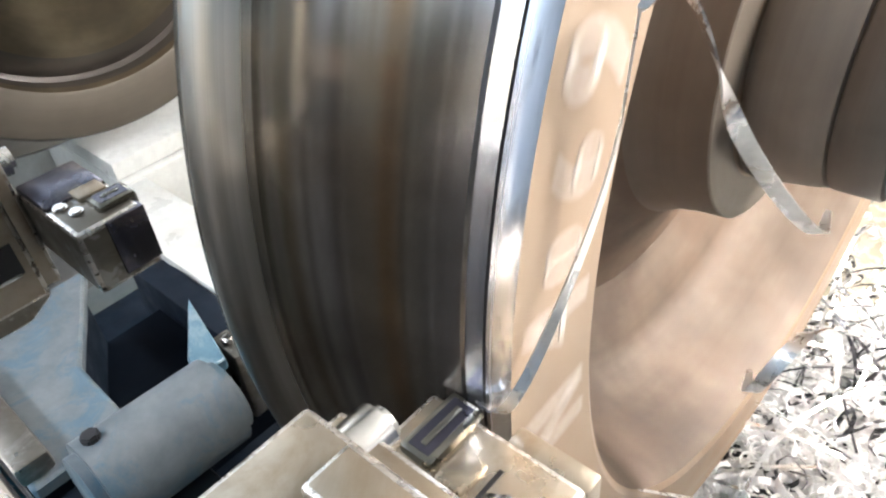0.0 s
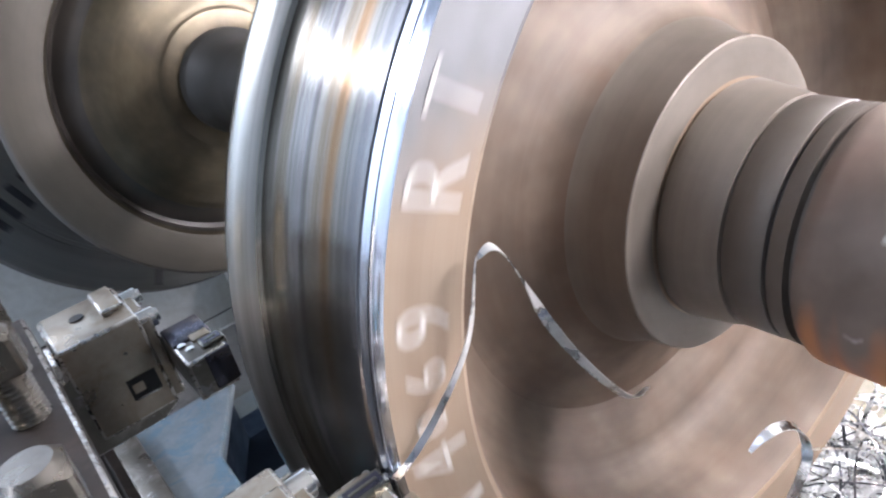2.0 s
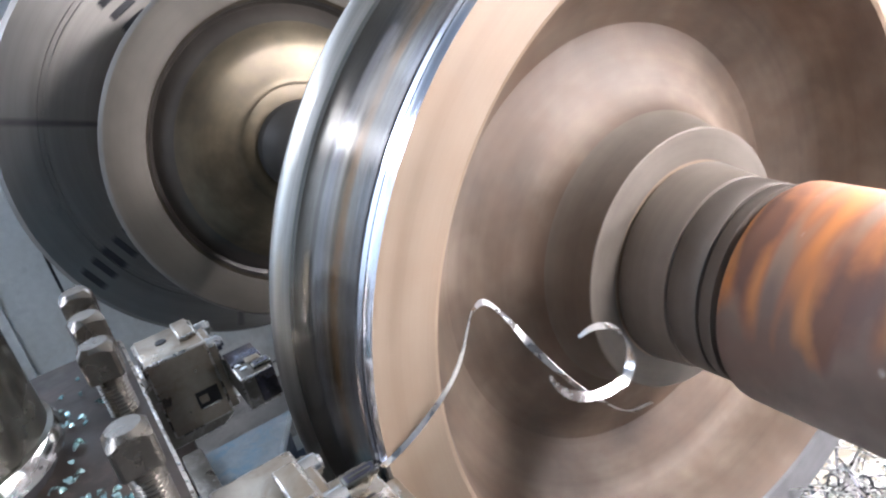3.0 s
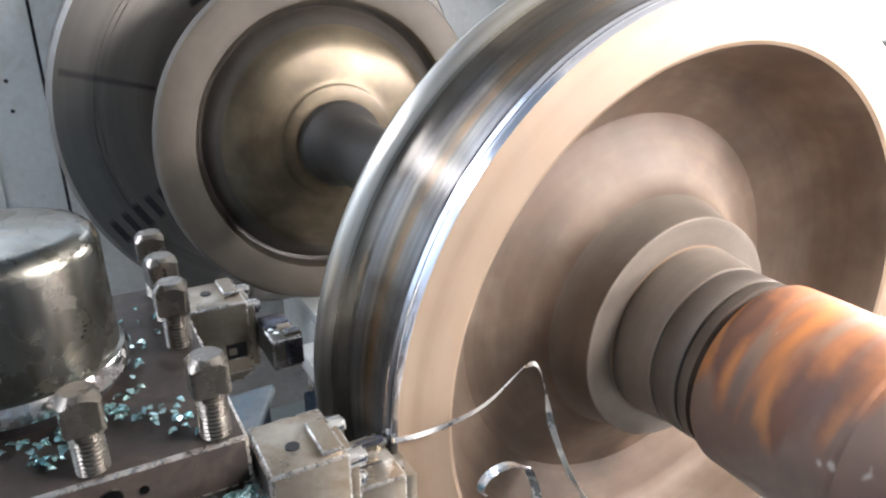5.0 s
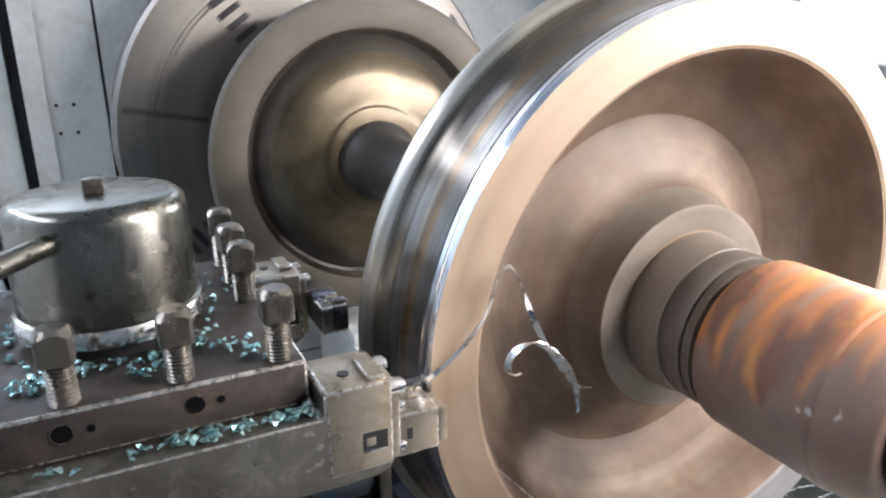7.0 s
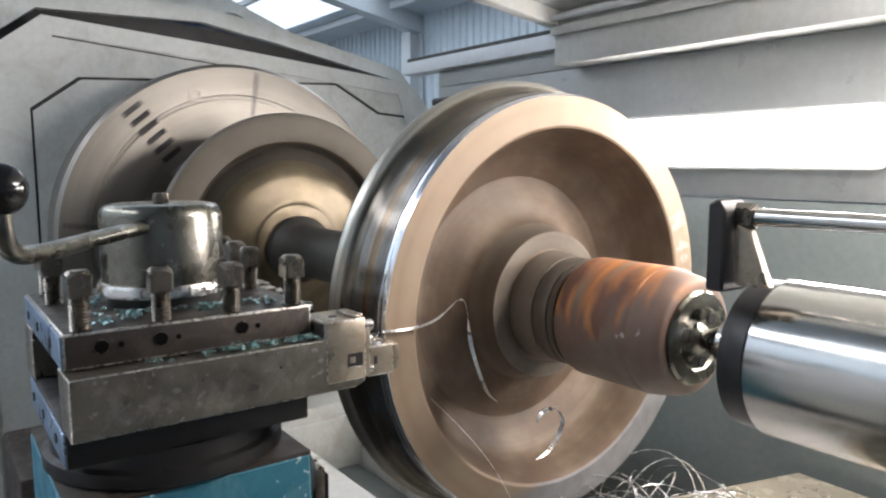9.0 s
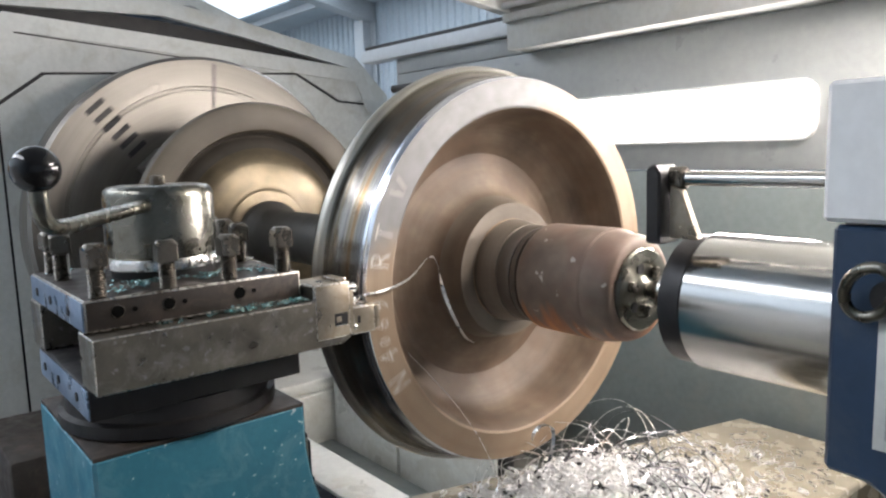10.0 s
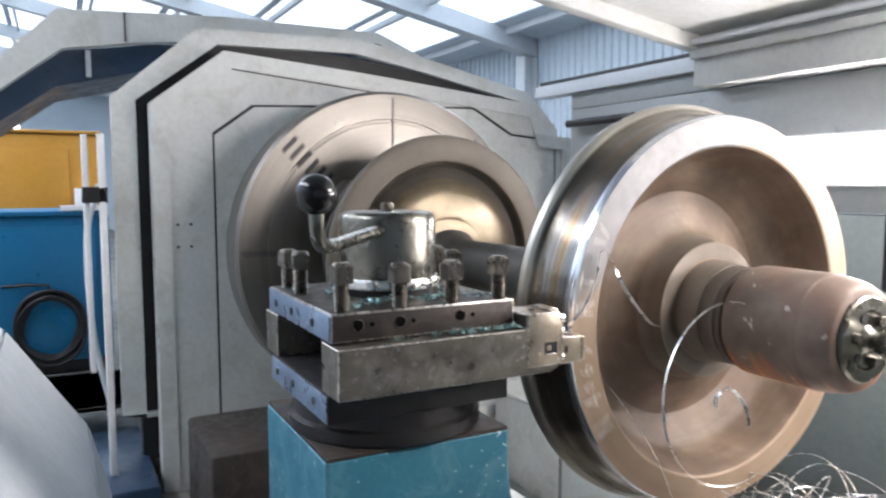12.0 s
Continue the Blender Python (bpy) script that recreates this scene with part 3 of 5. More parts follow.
# ---------------------------------------------------------------- enclosure behind the wheelset
def build_guard():
    g = thing("back_guard", (0, 1.1, FLOOR), "pale grey sheet-metal machine guard with a darker lower half", "machine guard", kind="structure")
    part("upper_panel", box(-2.0, 2.6, 1.1, 1.16, 0.20, 0.70, 0.003), M_WALL, g)
    part("lower_panel", box(-2.0, 2.6, 1.104, 1.16, FLOOR, 0.196, 0.003), M_DADO, g)
    part("ledge", box(-1.04, 2.6, 0.98, 1.16, 0.704, 0.845, 0.006), M_GREY, g)
    part("ledge_lip", box(-1.04, 2.6, 0.955, 0.978, 0.815, 0.85, 0.004), M_GREY, g)
    part("closing_strip", box(-1.04, 2.6, 1.0, 1.16, 0.851, 0.915, 0.004), M_GREY, g)
    part("rail_pipe", rod((-1.04, 0.965, 0.885), (2.6, 0.965, 0.885), 0.014, 16), M_STEELWORK, g, "pale rail pipe along the ledge")
    part("side_panel", box(-2.0, -1.044, 1.1, 1.16, 0.703, 0.782, 0.003), M_WALL, g)
    part("side_rail", box(-2.28, -1.044, 1.06, 1.16, 0.786, 0.85, 0.004), M_STEELWORK, g)
    part("rail_gap", box(-2.28, -1.044, 1.09, 1.15, 0.852, 0.875, 0.002), M_DARK, g)
    part("hinge_bar", rod((-1.95, 1.04, 0.62), (-1.45, 1.04, 0.62), 0.02), M_DARK, g)
    canopy = thing("canopy", (0, 1.0, 0.85), "beige sheet-metal canopy over the lathe", "canopy", kind="structure")
    rise = lambda y: 0.857 + 0.147 * (1.02 - y)
    part("roof_sheet", prism([(1.02, rise(1.02) + 0.06), (-0.35, rise(-0.35) + 0.06), (-0.35, rise(-0.35) + 0.08), (1.02, rise(1.02) + 0.08)], "x", -1.04, 2.6, 0.002), M_GREY, canopy)
    part("edge_beam", prism([(1.02, rise(1.02)), (-0.35, rise(-0.35)), (-0.35, rise(-0.35) + 0.10), (1.02, rise(1.02) + 0.10)], "x", -1.10, -1.042, 0.003), M_GREY, canopy)
    part("front_beam", box(-1.04, 2.6, -0.40, -0.352, 1.03, 1.14, 0.004), M_GREY, canopy)
    for x0, x1, y in ((0.36, 1.24, 0.66),):
        mid, z = (x0 + x1) / 2, rise(y) + 0.06
        strip = thing("canopy_lamp", (mid, y, z), "white strip lamp fixed under the canopy", "lamp", group="canopy lamps")
        part("lamp_housing", prism([(y - 0.08, z - 0.053), (y + 0.08, z - 0.073), (y + 0.08, z - 0.035), (y - 0.08, z - 0.015)], "x", x0, x1, 0.004), M_WHITE, strip)
        part("lamp_tube", rod((x0 + 0.04, y, z - 0.072), (x1 - 0.04, y, z - 0.072), 0.011, 16), M_LAMP, strip, "glowing tube")
        for x in (x0 + 0.15, x1 - 0.15):
            part("bracket", box(x - 0.02, x + 0.02, y - 0.02, y + 0.02, z - 0.03, z + 0.001, 0.002), M_WHITE, strip)
    def rounded(x0, x1, z0, z1, r):
        return [(cx + r * math.cos(radians(a)), cz + r * math.sin(radians(a))) for cx, cz, a0 in ((x1 - r, z1 - r, 0), (x0 + r, z1 - r, 90), (x0 + r, z0 + r, 180), (x1 - r, z0 + r, 270)) for a in range(a0, a0 + 91, 15)]
    # a second lamp goes on behind the tailstock
    for x0, x1 in ((-0.80, 0.20), (0.42, 1.42)):
        lamp = thing("wall_lamp", ((x0 + x1) / 2, 1.09, 0.39), "glowing white strip lamp set in the back guard", "lamp", group="wall lamps")
        part("lamp_frame", plate_with_hole(rounded(x0, x1, 0.295, 0.485, 0.05), rounded(x0 + 0.01, x1 - 0.01, 0.305, 0.475, 0.04), "y", 1.082, 1.098), M_WHITE, lamp)
        part("diffuser", prism(rounded(x0 + 0.011, x1 - 0.011, 0.306, 0.474, 0.039), "y", 1.085, 1.097, 0), M_WALLLAMP, lamp, "glowing white diffuser")


build_guard()


# ---------------------------------------------------------------- headstock
def build_headstock():
    x = -2.36
    h = thing("headstock", (x - 0.4, 0, FLOOR), "pale grey lathe headstock housing with a bevelled front", "lathe headstock", kind="structure")
    outer = [(-0.989, FLOOR), (-0.989, 0.671), (-0.661, 0.923), (0.046, 0.867), (1.115, 0.762), (1.193, 0.589), (1.380, 0.578), (1.380, FLOOR)]
    inner = [(-0.722, -1.092), (-0.722, 0.542), (-0.533, 0.681), (0.046, 0.706), (0.703, 0.730), (0.959, 0.589), (1.271, 0.567), (1.271, -1.092)]
    part("front_frame", plate_with_hole(outer, inner, "x", x - 0.11, x), M_HEAD, h)
    part("panel_gap", prism(inner, "x", x - 0.15, x - 0.012, 0), M_DARK, h, "dark gap round the front panel")
    mid = (0.2, -0.2)
    inset = [(y + 0.011 * (1 if y < mid[0] else -1), z - 0.011 * (1 if z > mid[1] else -1)) for y, z in inner]
    part("front_panel", prism(inset, "x", x - 0.011, x - 0.002, 0), M_HEAD, h)
    rim = [(-0.915, FLOOR + 0.002), (-0.915, 0.632), (-0.632, 0.846), (0.046, 0.790), (1.072, 0.690), (1.140, 0.520), (1.310, 0.505), (1.310, FLOOR + 0.002)]
    part("frame_border", plate_with_hole(outer, rim, "x", x + 0.001, x + 0.010), M_HEAD, h, "raised border round the front")
    part("border_groove", prism([(-0.624, 0.838), (0.115, 0.770), (0.115, 0.776), (-0.624, 0.844)], "x", x + 0.0005, x + 0.003, 0), M_DARK, h)
    part("gap_panel", prism([(-1.056, -1.037), (-1.056, 0.700), (-0.644, 1.001), (-0.266, 0.990), (0.046, 0.968), (0.491, 0.912), (1.137, 0.801), (1.215, 0.589), (1.371, 0.578), (1.371, -1.037)], "x", x - 0.24, x - 0.16, 0), M_DARK, h, "black gap behind the front frame")
    part("housing", prism([(-1.012, FLOOR), (-1.012, 0.656), (-0.678, 0.923), (1.115, 0.767), (1.327, 0.578), (1.327, FLOOR)], "x", x - 1.0, x - 0.25, 0.004), M_HEAD, h)
    hood = thing("sliding_hood", (x - 0.2, 0, FLOOR), "pale grey octagonal sliding hood standing round the headstock", "hood", kind="structure")
    ring_o = [(-1.145, -0.792), (-1.145, 0.700), (-0.755, 1.040), (0.046, 1.062), (0.436, 1.001), (1.160, 0.845), (1.371, 0.634), (1.371, -0.792)]
    ring_i = [(-1.039, -0.814), (-1.039, 0.689), (-0.661, 0.973), (0.046, 0.988), (0.458, 0.917), (1.126, 0.784), (1.237, 0.600), (1.271, -0.814)]
    part("hood_frame", plate_with_hole(ring_o, ring_i, "x", x - 0.16, x - 0.12), M_HEAD, hood)
    far_o = [(-1.85, -0.9), (-1.85, 0.66), (-1.337, 1.175), (-0.5, 1.22), (0.4, 1.22), (1.2, 0.9), (1.3, 0.5), (1.3, -0.9)]
    far_i = [(-1.72, -0.9), (-1.72, 0.53), (-1.353, 0.80), (-0.95, 0.90), (0.4, 1.1), (1.1, 0.82), (1.2, 0.45), (1.2, -0.9)]
    far_m = [(-1.78, -0.9), (-1.78, 0.62), (-1.32, 0.983), (-0.90, 1.05), (0.4, 1.155), (1.15, 0.86), (1.25, 0.48), (1.25, -0.9)]
    part("hood_arch", plate_with_hole(far_o, far_m, "x", -3.08, -3.0), M_HEAD, hood)
    # navy colour gives the shade under the pale hood
    part("hood_underside", plate_with_hole(far_m, far_i, "x", -3.9, -3.084), M_NAVY, hood, "underside of the hood, coloured dark for its shade")
    part("hood_strut", box(-3.082, -3.05, -1.215, -1.19, 0.855, 0.99, 0.002), M_STEELWORK, hood)
    part("arch_seam", box(-2.998, -2.992, -1.03, -1.024, 1.04, 1.19, 0), M_DARK, hood)
    for z in (0.115, 0.011):
        for y in (-0.889, -0.830):
            part("screw", rod((x - 0.01, y, z), (x + 0.004, y, z), 0.007, 10), M_DARK, h)


build_headstock()


def build_face_plate():
    fp = thing("face_plate", (-1.95, 0, 0), "large turned steel lathe face plate with jaw slots", "face plate")
    prof = [(-2.47, 0.28), (-2.11, 0.28), (-2.105, 0.30), (-2.10, 0.70), (-2.09, 0.726), (-1.935, 0.726), (-1.917, 0.712), (-1.917, 0.60), (-1.921, 0.597), (-1.921, 0.585), (-1.917, 0.582), (-1.917, 0.36), (-1.921, 0.355), (-1.921, 0.34), (-1.917, 0.335), (-1.917, 0.16), (-1.88, 0.15), (-1.88, 0.12)]
    part("disc", lathe(prof, 128), M_PLATE, fp)
    for q in range(4):
        for i in range(6):
            r = 0.45 + 0.045 * i
            bm = box(-1.93, -1.9155, -0.045, 0.045, r - 0.011, r + 0.011, 0.002, 1)
            bmesh.ops.rotate(bm, verts=bm.verts, cent=(0, 0, 0), matrix=Matrix.Rotation(radians(90 * q), 3, "X"))
            part("slot", bm, M_DARK, fp, "black slot" if q + i == 0 else "")
        bm = box(-1.93, -1.9155, -0.006, 0.006, 0.42, 0.70, 0.002, 1)
        bmesh.ops.rotate(bm, verts=bm.verts, cent=(0, 0, 0), matrix=Matrix.Rotation(radians(90 * q + 44), 3, "X"))
        part("radial_groove", bm, M_DARK, fp)
        bm = box(-1.92, -1.78, -0.06, 0.06, 0.20, 0.40, 0.008)
        bmesh.ops.rotate(bm, verts=bm.verts, cent=(0, 0, 0), matrix=Matrix.Rotation(radians(90 * q), 3, "X"))
        part("jaw", bm, M_PLATE, fp)
        a = radians(90 * q + 68)
        part("bolt_socket", lathe([(-1.9185, 0.028), (-1.914, 0.028), (-1.914, 0.017), (-1.9165, 0.016)], 28, centre=(0, -0.62 * math.sin(a), 0.62 * math.cos(a)), mats=[0, 0, 1]), [M_PLATE, M_DARK], fp)
    return fp


face_plate = build_face_plate()


# ---------------------------------------------------------------- wheelset
# (x, radius, material of the band that follows): 0 face, 1 web, 2 cut, 3 tread, 4 inner web, 5 flange, 6 hub, 7 inner
# rim, 8 groove, 9 ring toned dark for shade
WHEEL = [
    (-0.046, 0.126, 6), (-0.046, 0.1632, 6), (-0.0472, 0.1645, 6), (-0.070, 0.1665, 6), (-0.090, 0.171, 6), (-0.108, 0.180, 1), (-0.122, 0.193, 1), (-0.132, 0.210, 1), (-0.140, 0.230, 1), (-0.150, 0.252, 1),
    (-0.157, 0.270, 1), (-0.157, 0.285, 1), (-0.148, 0.301, 1), (-0.135, 0.317, 1), (-0.125, 0.334, 1), (-0.116, 0.350, 1), (-0.097, 0.363, 1), (-0.058, 0.374, 1), (-0.018, 0.383, 1), (-0.003, 0.390, 0),
    (0.0, 0.395, 0), (0.0, 0.4575, 2), (-0.0045, 0.4605, 2), (-0.0098, 0.4620, 8), (-0.0102, 0.4614, 8), (-0.0108, 0.4614, 8), (-0.0112, 0.4622, 2), (-0.0195, 0.4630, 3), (-0.0210, 0.4645, 3), (-0.042, 0.466, 3), (-0.058, 0.467, 3),
    (-0.068, 0.4676, 3), (-0.098, 0.470, 3), (-0.112, 0.4745, 3), (-0.121, 0.483, 5), (-0.128, 0.492, 5), (-0.136, 0.4975, 5), (-0.144, 0.499, 5),
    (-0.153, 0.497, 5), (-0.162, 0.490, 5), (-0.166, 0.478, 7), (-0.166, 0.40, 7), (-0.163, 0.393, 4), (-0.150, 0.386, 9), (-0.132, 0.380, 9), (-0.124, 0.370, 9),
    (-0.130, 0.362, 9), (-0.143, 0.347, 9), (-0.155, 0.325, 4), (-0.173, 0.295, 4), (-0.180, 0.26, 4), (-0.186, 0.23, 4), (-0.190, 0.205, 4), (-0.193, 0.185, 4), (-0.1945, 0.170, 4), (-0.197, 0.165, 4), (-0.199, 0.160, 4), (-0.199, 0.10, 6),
]
WHEEL_MATS = [M_FACE, M_WEB, M_CUT, M_TREAD, M_INNER, M_FLANGE, M_HUB, M_INRIM, M_DARK, M_WEBSHADE]
MID = -0.78


def letter(char, height, slim):
    """A character facing +x, upright in z and centred on the x axis, of the given height."""
    cu = bpy.data.curves.new("letter", "FONT")
    cu.body, cu.size, cu.extrude, cu.offset, cu.resolution_u = char, 1.0, 0.01, -0.017, 3
    ob = bpy.data.objects.new("letter", cu)
    bm = bmesh.new()
    bm.from_mesh(ob.to_mesh())
    ob.to_mesh_clear()
    bpy.data.objects.remove(ob)
    bpy.data.curves.remove(cu)
    lo = [min(v.co[i] for v in bm.verts) for i in range(2)]
    hi = [max(v.co[i] for v in bm.verts) for i in range(2)]
    k = height / (hi[1] - lo[1])
    for v in bm.verts:
        x, y, z = v.co
        v.co = (z * 0.05, (x - (lo[0] + hi[0]) / 2) * k * slim, (y - (lo[1] + hi[1]) / 2) * k)
    return bm


def build_wheelset():
    ws = thing("wheelset", (0, 0, 0), "railway wheelset of two flanged wheels on an axle, being turned", "wheelset")
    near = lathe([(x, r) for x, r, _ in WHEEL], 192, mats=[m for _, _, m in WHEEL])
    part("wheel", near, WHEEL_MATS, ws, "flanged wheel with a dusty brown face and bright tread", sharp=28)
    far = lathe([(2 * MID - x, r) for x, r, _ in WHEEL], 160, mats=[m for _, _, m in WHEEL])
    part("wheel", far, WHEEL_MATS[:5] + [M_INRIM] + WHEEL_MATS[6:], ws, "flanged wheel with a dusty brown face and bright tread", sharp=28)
    part("axle", lathe([(-1.40, 0.122), (-1.33, 0.122), (-1.322, 0.119), (-1.30, 0.104), (-1.27, 0.095), (-1.22, 0.09), (-0.34, 0.09), (-0.29, 0.095), (-0.26, 0.104), (-0.238, 0.119), (-0.23, 0.122), (-0.17, 0.122)], 72), M_AXLE, ws, "dark steel axle")
    part("wheel_seat", lathe([(-0.09, 0.1255), (-0.052, 0.1255), (-0.051, 0.118), (-0.044, 0.118), (-0.043, 0.1235), (-0.038, 0.125), (-0.030, 0.1238), (-0.014, 0.1210), (0.002, 0.1185), (0.016, 0.1155), (0.018, 0.108), (0.022, 0.108)], 96), M_HUB, ws)
    part("guard_seat", lathe([(0.017, 0.1085), (0.0185, 0.1135), (0.021, 0.1150), (0.054, 0.1145), (0.0565, 0.1130), (0.0572, 0.1085), (0.0602, 0.1085), (0.0608, 0.1130), (0.0625, 0.114), (0.076, 0.1145), (0.0775, 0.106), (0.084, 0.106)], 96, mats=[0, 0, 0, 0, 0, 1, 0, 0, 0, 0, 0]), [M_NECK, M_DARK], ws)
    sleeve = part("journal_sleeve", lathe([(0.083, 0.106), (0.085, 0.116), (0.094, 0.1215), (0.10, 0.1225), (0.102, 0.1226), (0.260, 0.1226), (0.262, 0.1225), (0.266, 0.1195), (0.282, 0.1195), (0.286, 0.118), (0.312, 0.113), (0.327, 0.106), (0.331, 0.100), (0.331, 0.088)], 96), M_SLEEVE, ws, "brown journal sleeve streaked with orange rust")
    cap = part("end_cap", lathe([(0.30, 0.0875), (0.336, 0.0875), (0.341, 0.083), (0.343, 0.060), (0.338, 0.055), (0.338, 0.030), (0.344, 0.026), (0.350, 0.018)], 72), M_CAP, ws, "bright steel end cap")
    for k in range(6):
        a = radians(60 * k + 15)
        y, z = 0.046 * math.cos(a), 0.046 * math.sin(a)
        if k % 2:
            part("bolt", rod((0.336, y, z), (0.352, y, z), 0.012, 6, 0.0015), M_BOLT, cap)
        else:
            part("bolt_hole", rod((0.330, y, z), (0.3405, y, z), 0.011, 16), M_DARK, cap)
    # chalk writing round the rim face: character, angle from its middle, height, width for height
    for char, a, hh, slim in [("N", 29.4, 0.050, 0.62), ("4", 20.6, 0.048, 0.75), ("0", 15.9, 0.026, 0.9), ("6", 10.8, 0.034, 0.8), ("9", 5.4, 0.044, 0.8), ("R", -7.4, 0.046, 0.85), ("T", -14.6, 0.042, 0.85)]:
        bm = letter(char, hh, slim)
        bmesh.ops.translate(bm, verts=bm.verts, vec=(0.0002, 0, 0.427))
        bmesh.ops.rotate(bm, verts=bm.verts, cent=(0, 0, 0), matrix=Matrix.Rotation(radians(a - 123.5), 3, "X"))
        part("chalk_letter", bm, M_CHALK, ws, "white chalk character")
    for a, hh, lean in [(-26.4, 0.036, 14), (-29.6, 0.034, -20)]:
        bm = box(-0.0005, 0.0006, -0.002, 0.002, -hh / 2, hh / 2, 0)
        bmesh.ops.rotate(bm, verts=bm.verts, cent=(0, 0, 0), matrix=Matrix.Rotation(radians(lean), 3, "X"))
        bmesh.ops.translate(bm, verts=bm.verts, vec=(0, 0, 0.427))
        bmesh.ops.rotate(bm, verts=bm.verts, cent=(0, 0, 0), matrix=Matrix.Rotation(radians(a - 123.5), 3, "X"))
        part("chalk_stroke", bm, M_CHALK, ws, "white chalk stroke")
    return ws


wheelset = build_wheelset()


# ---------------------------------------------------------------- tailstock
def build_tailstock():
    ts = thing("tailstock", (1.2, 0.1, FLOOR), "slate blue lathe tailstock with a cream upper box", "tailstock")
    part("upper_box", prism([(-0.27, 0.19), (-0.27, 0.37), (0.45, 0.37), (0.45, 0.19)], "x", 0.80, 2.0, 0.006), M_WHITE, ts, "cream white sheet-metal box")
    part("body", prism([(0.81, 0.186), (0.81, -0.148), (0.865, -0.152), (1.30, -0.40), (2.0, -0.45), (2.0, 0.186)], "y", -0.26, 0.42, 0.006), M_NAVY, ts)
    part("foot", box(1.32, 2.0, -0.2, 0.5, -0.70, -0.452, 0.01), M_NAVY, ts)
    part("quill", lathe([(0.452, 0.118), (0.455, 0.124), (0.496, 0.124), (0.499, 0.120), (0.501, 0.1275), (0.502, 0.1285), (0.51, 0.1285), (0.62, 0.1285), (0.74, 0.1285), (0.86, 0.1285)], 128, mats=[1, 1, 1, 1, 0, 0, 0, 0, 0]), [M_QUILL, M_DARK], ts, "polished steel quill with a black front ring", sharp=8)
    part("live_centre", lathe([(0.349, 0.008), (0.36, 0.020), (0.385, 0.034), (0.40, 0.036), (0.402, 0.052), (0.454, 0.056)], 48), M_QUILL, ts, "polished live centre")
    arm = prism([(0.445, 0.12), (0.475, 0.12), (0.475, 0.125), (0.475, 0.245), (0.462, 0.262), (0.445, 0.255)], "y", -0.15, -0.085, 0.004)
    part("arm", arm, M_DARK, ts, "black steel arm")
    part("arm_web", prism([(0.478, 0.13), (0.535, 0.13), (0.50, 0.215), (0.478, 0.225)], "y", -0.125, -0.105, 0.003), M_TOOL, ts)
    part("guide_rod", rod((0.476, -0.105, 0.235), (0.82, -0.105, 0.235), 0.013, 24), M_QUILL, ts, "polished guide rod")
    part("rod_nut", rod((0.43, -0.105, 0.235), (0.50, -0.105, 0.235), 0.022, 6, 0.003), M_BOLT, ts)
    ring = [(0.868 + 0.028 * math.cos(a) + 0.01 * math.sin(a), -0.29 - 0.012 * math.sin(a), 0.108 + 0.034 * math.sin(a)) for a in (2 * math.pi * i / 24 for i in range(25))]
    part("lifting_ring", tube(ring, 0.0075), M_CAP, ts, "bright lifting ring")
    part("ring_boss", rod((0.885, -0.264, 0.10), (0.885, -0.278, 0.10), 0.022, 20, 0.003), M_DARK, ts)
    sign = part("instruction_plate", box(0.872, 1.06, -0.266, -0.2605, -0.10, 0.072, 0.001), M_PAPER, ts, "faded grey instruction plate")
    area_ = part("printed_area", box(0.886, 1.046, -0.2672, -0.2662, -0.084, 0.058, 0), M_PRINT, sign)
    for i in range(24):
        xx = 0.891 + i * 0.0063
        part("print_line", box(xx, xx + 0.0026, -0.2680, -0.2674, -0.078 + 0.008 * (i * 7 % 5), 0.052 - 0.009 * (i * 5 % 4), 0), M_INK, area_)
    return ts


build_tailstock()


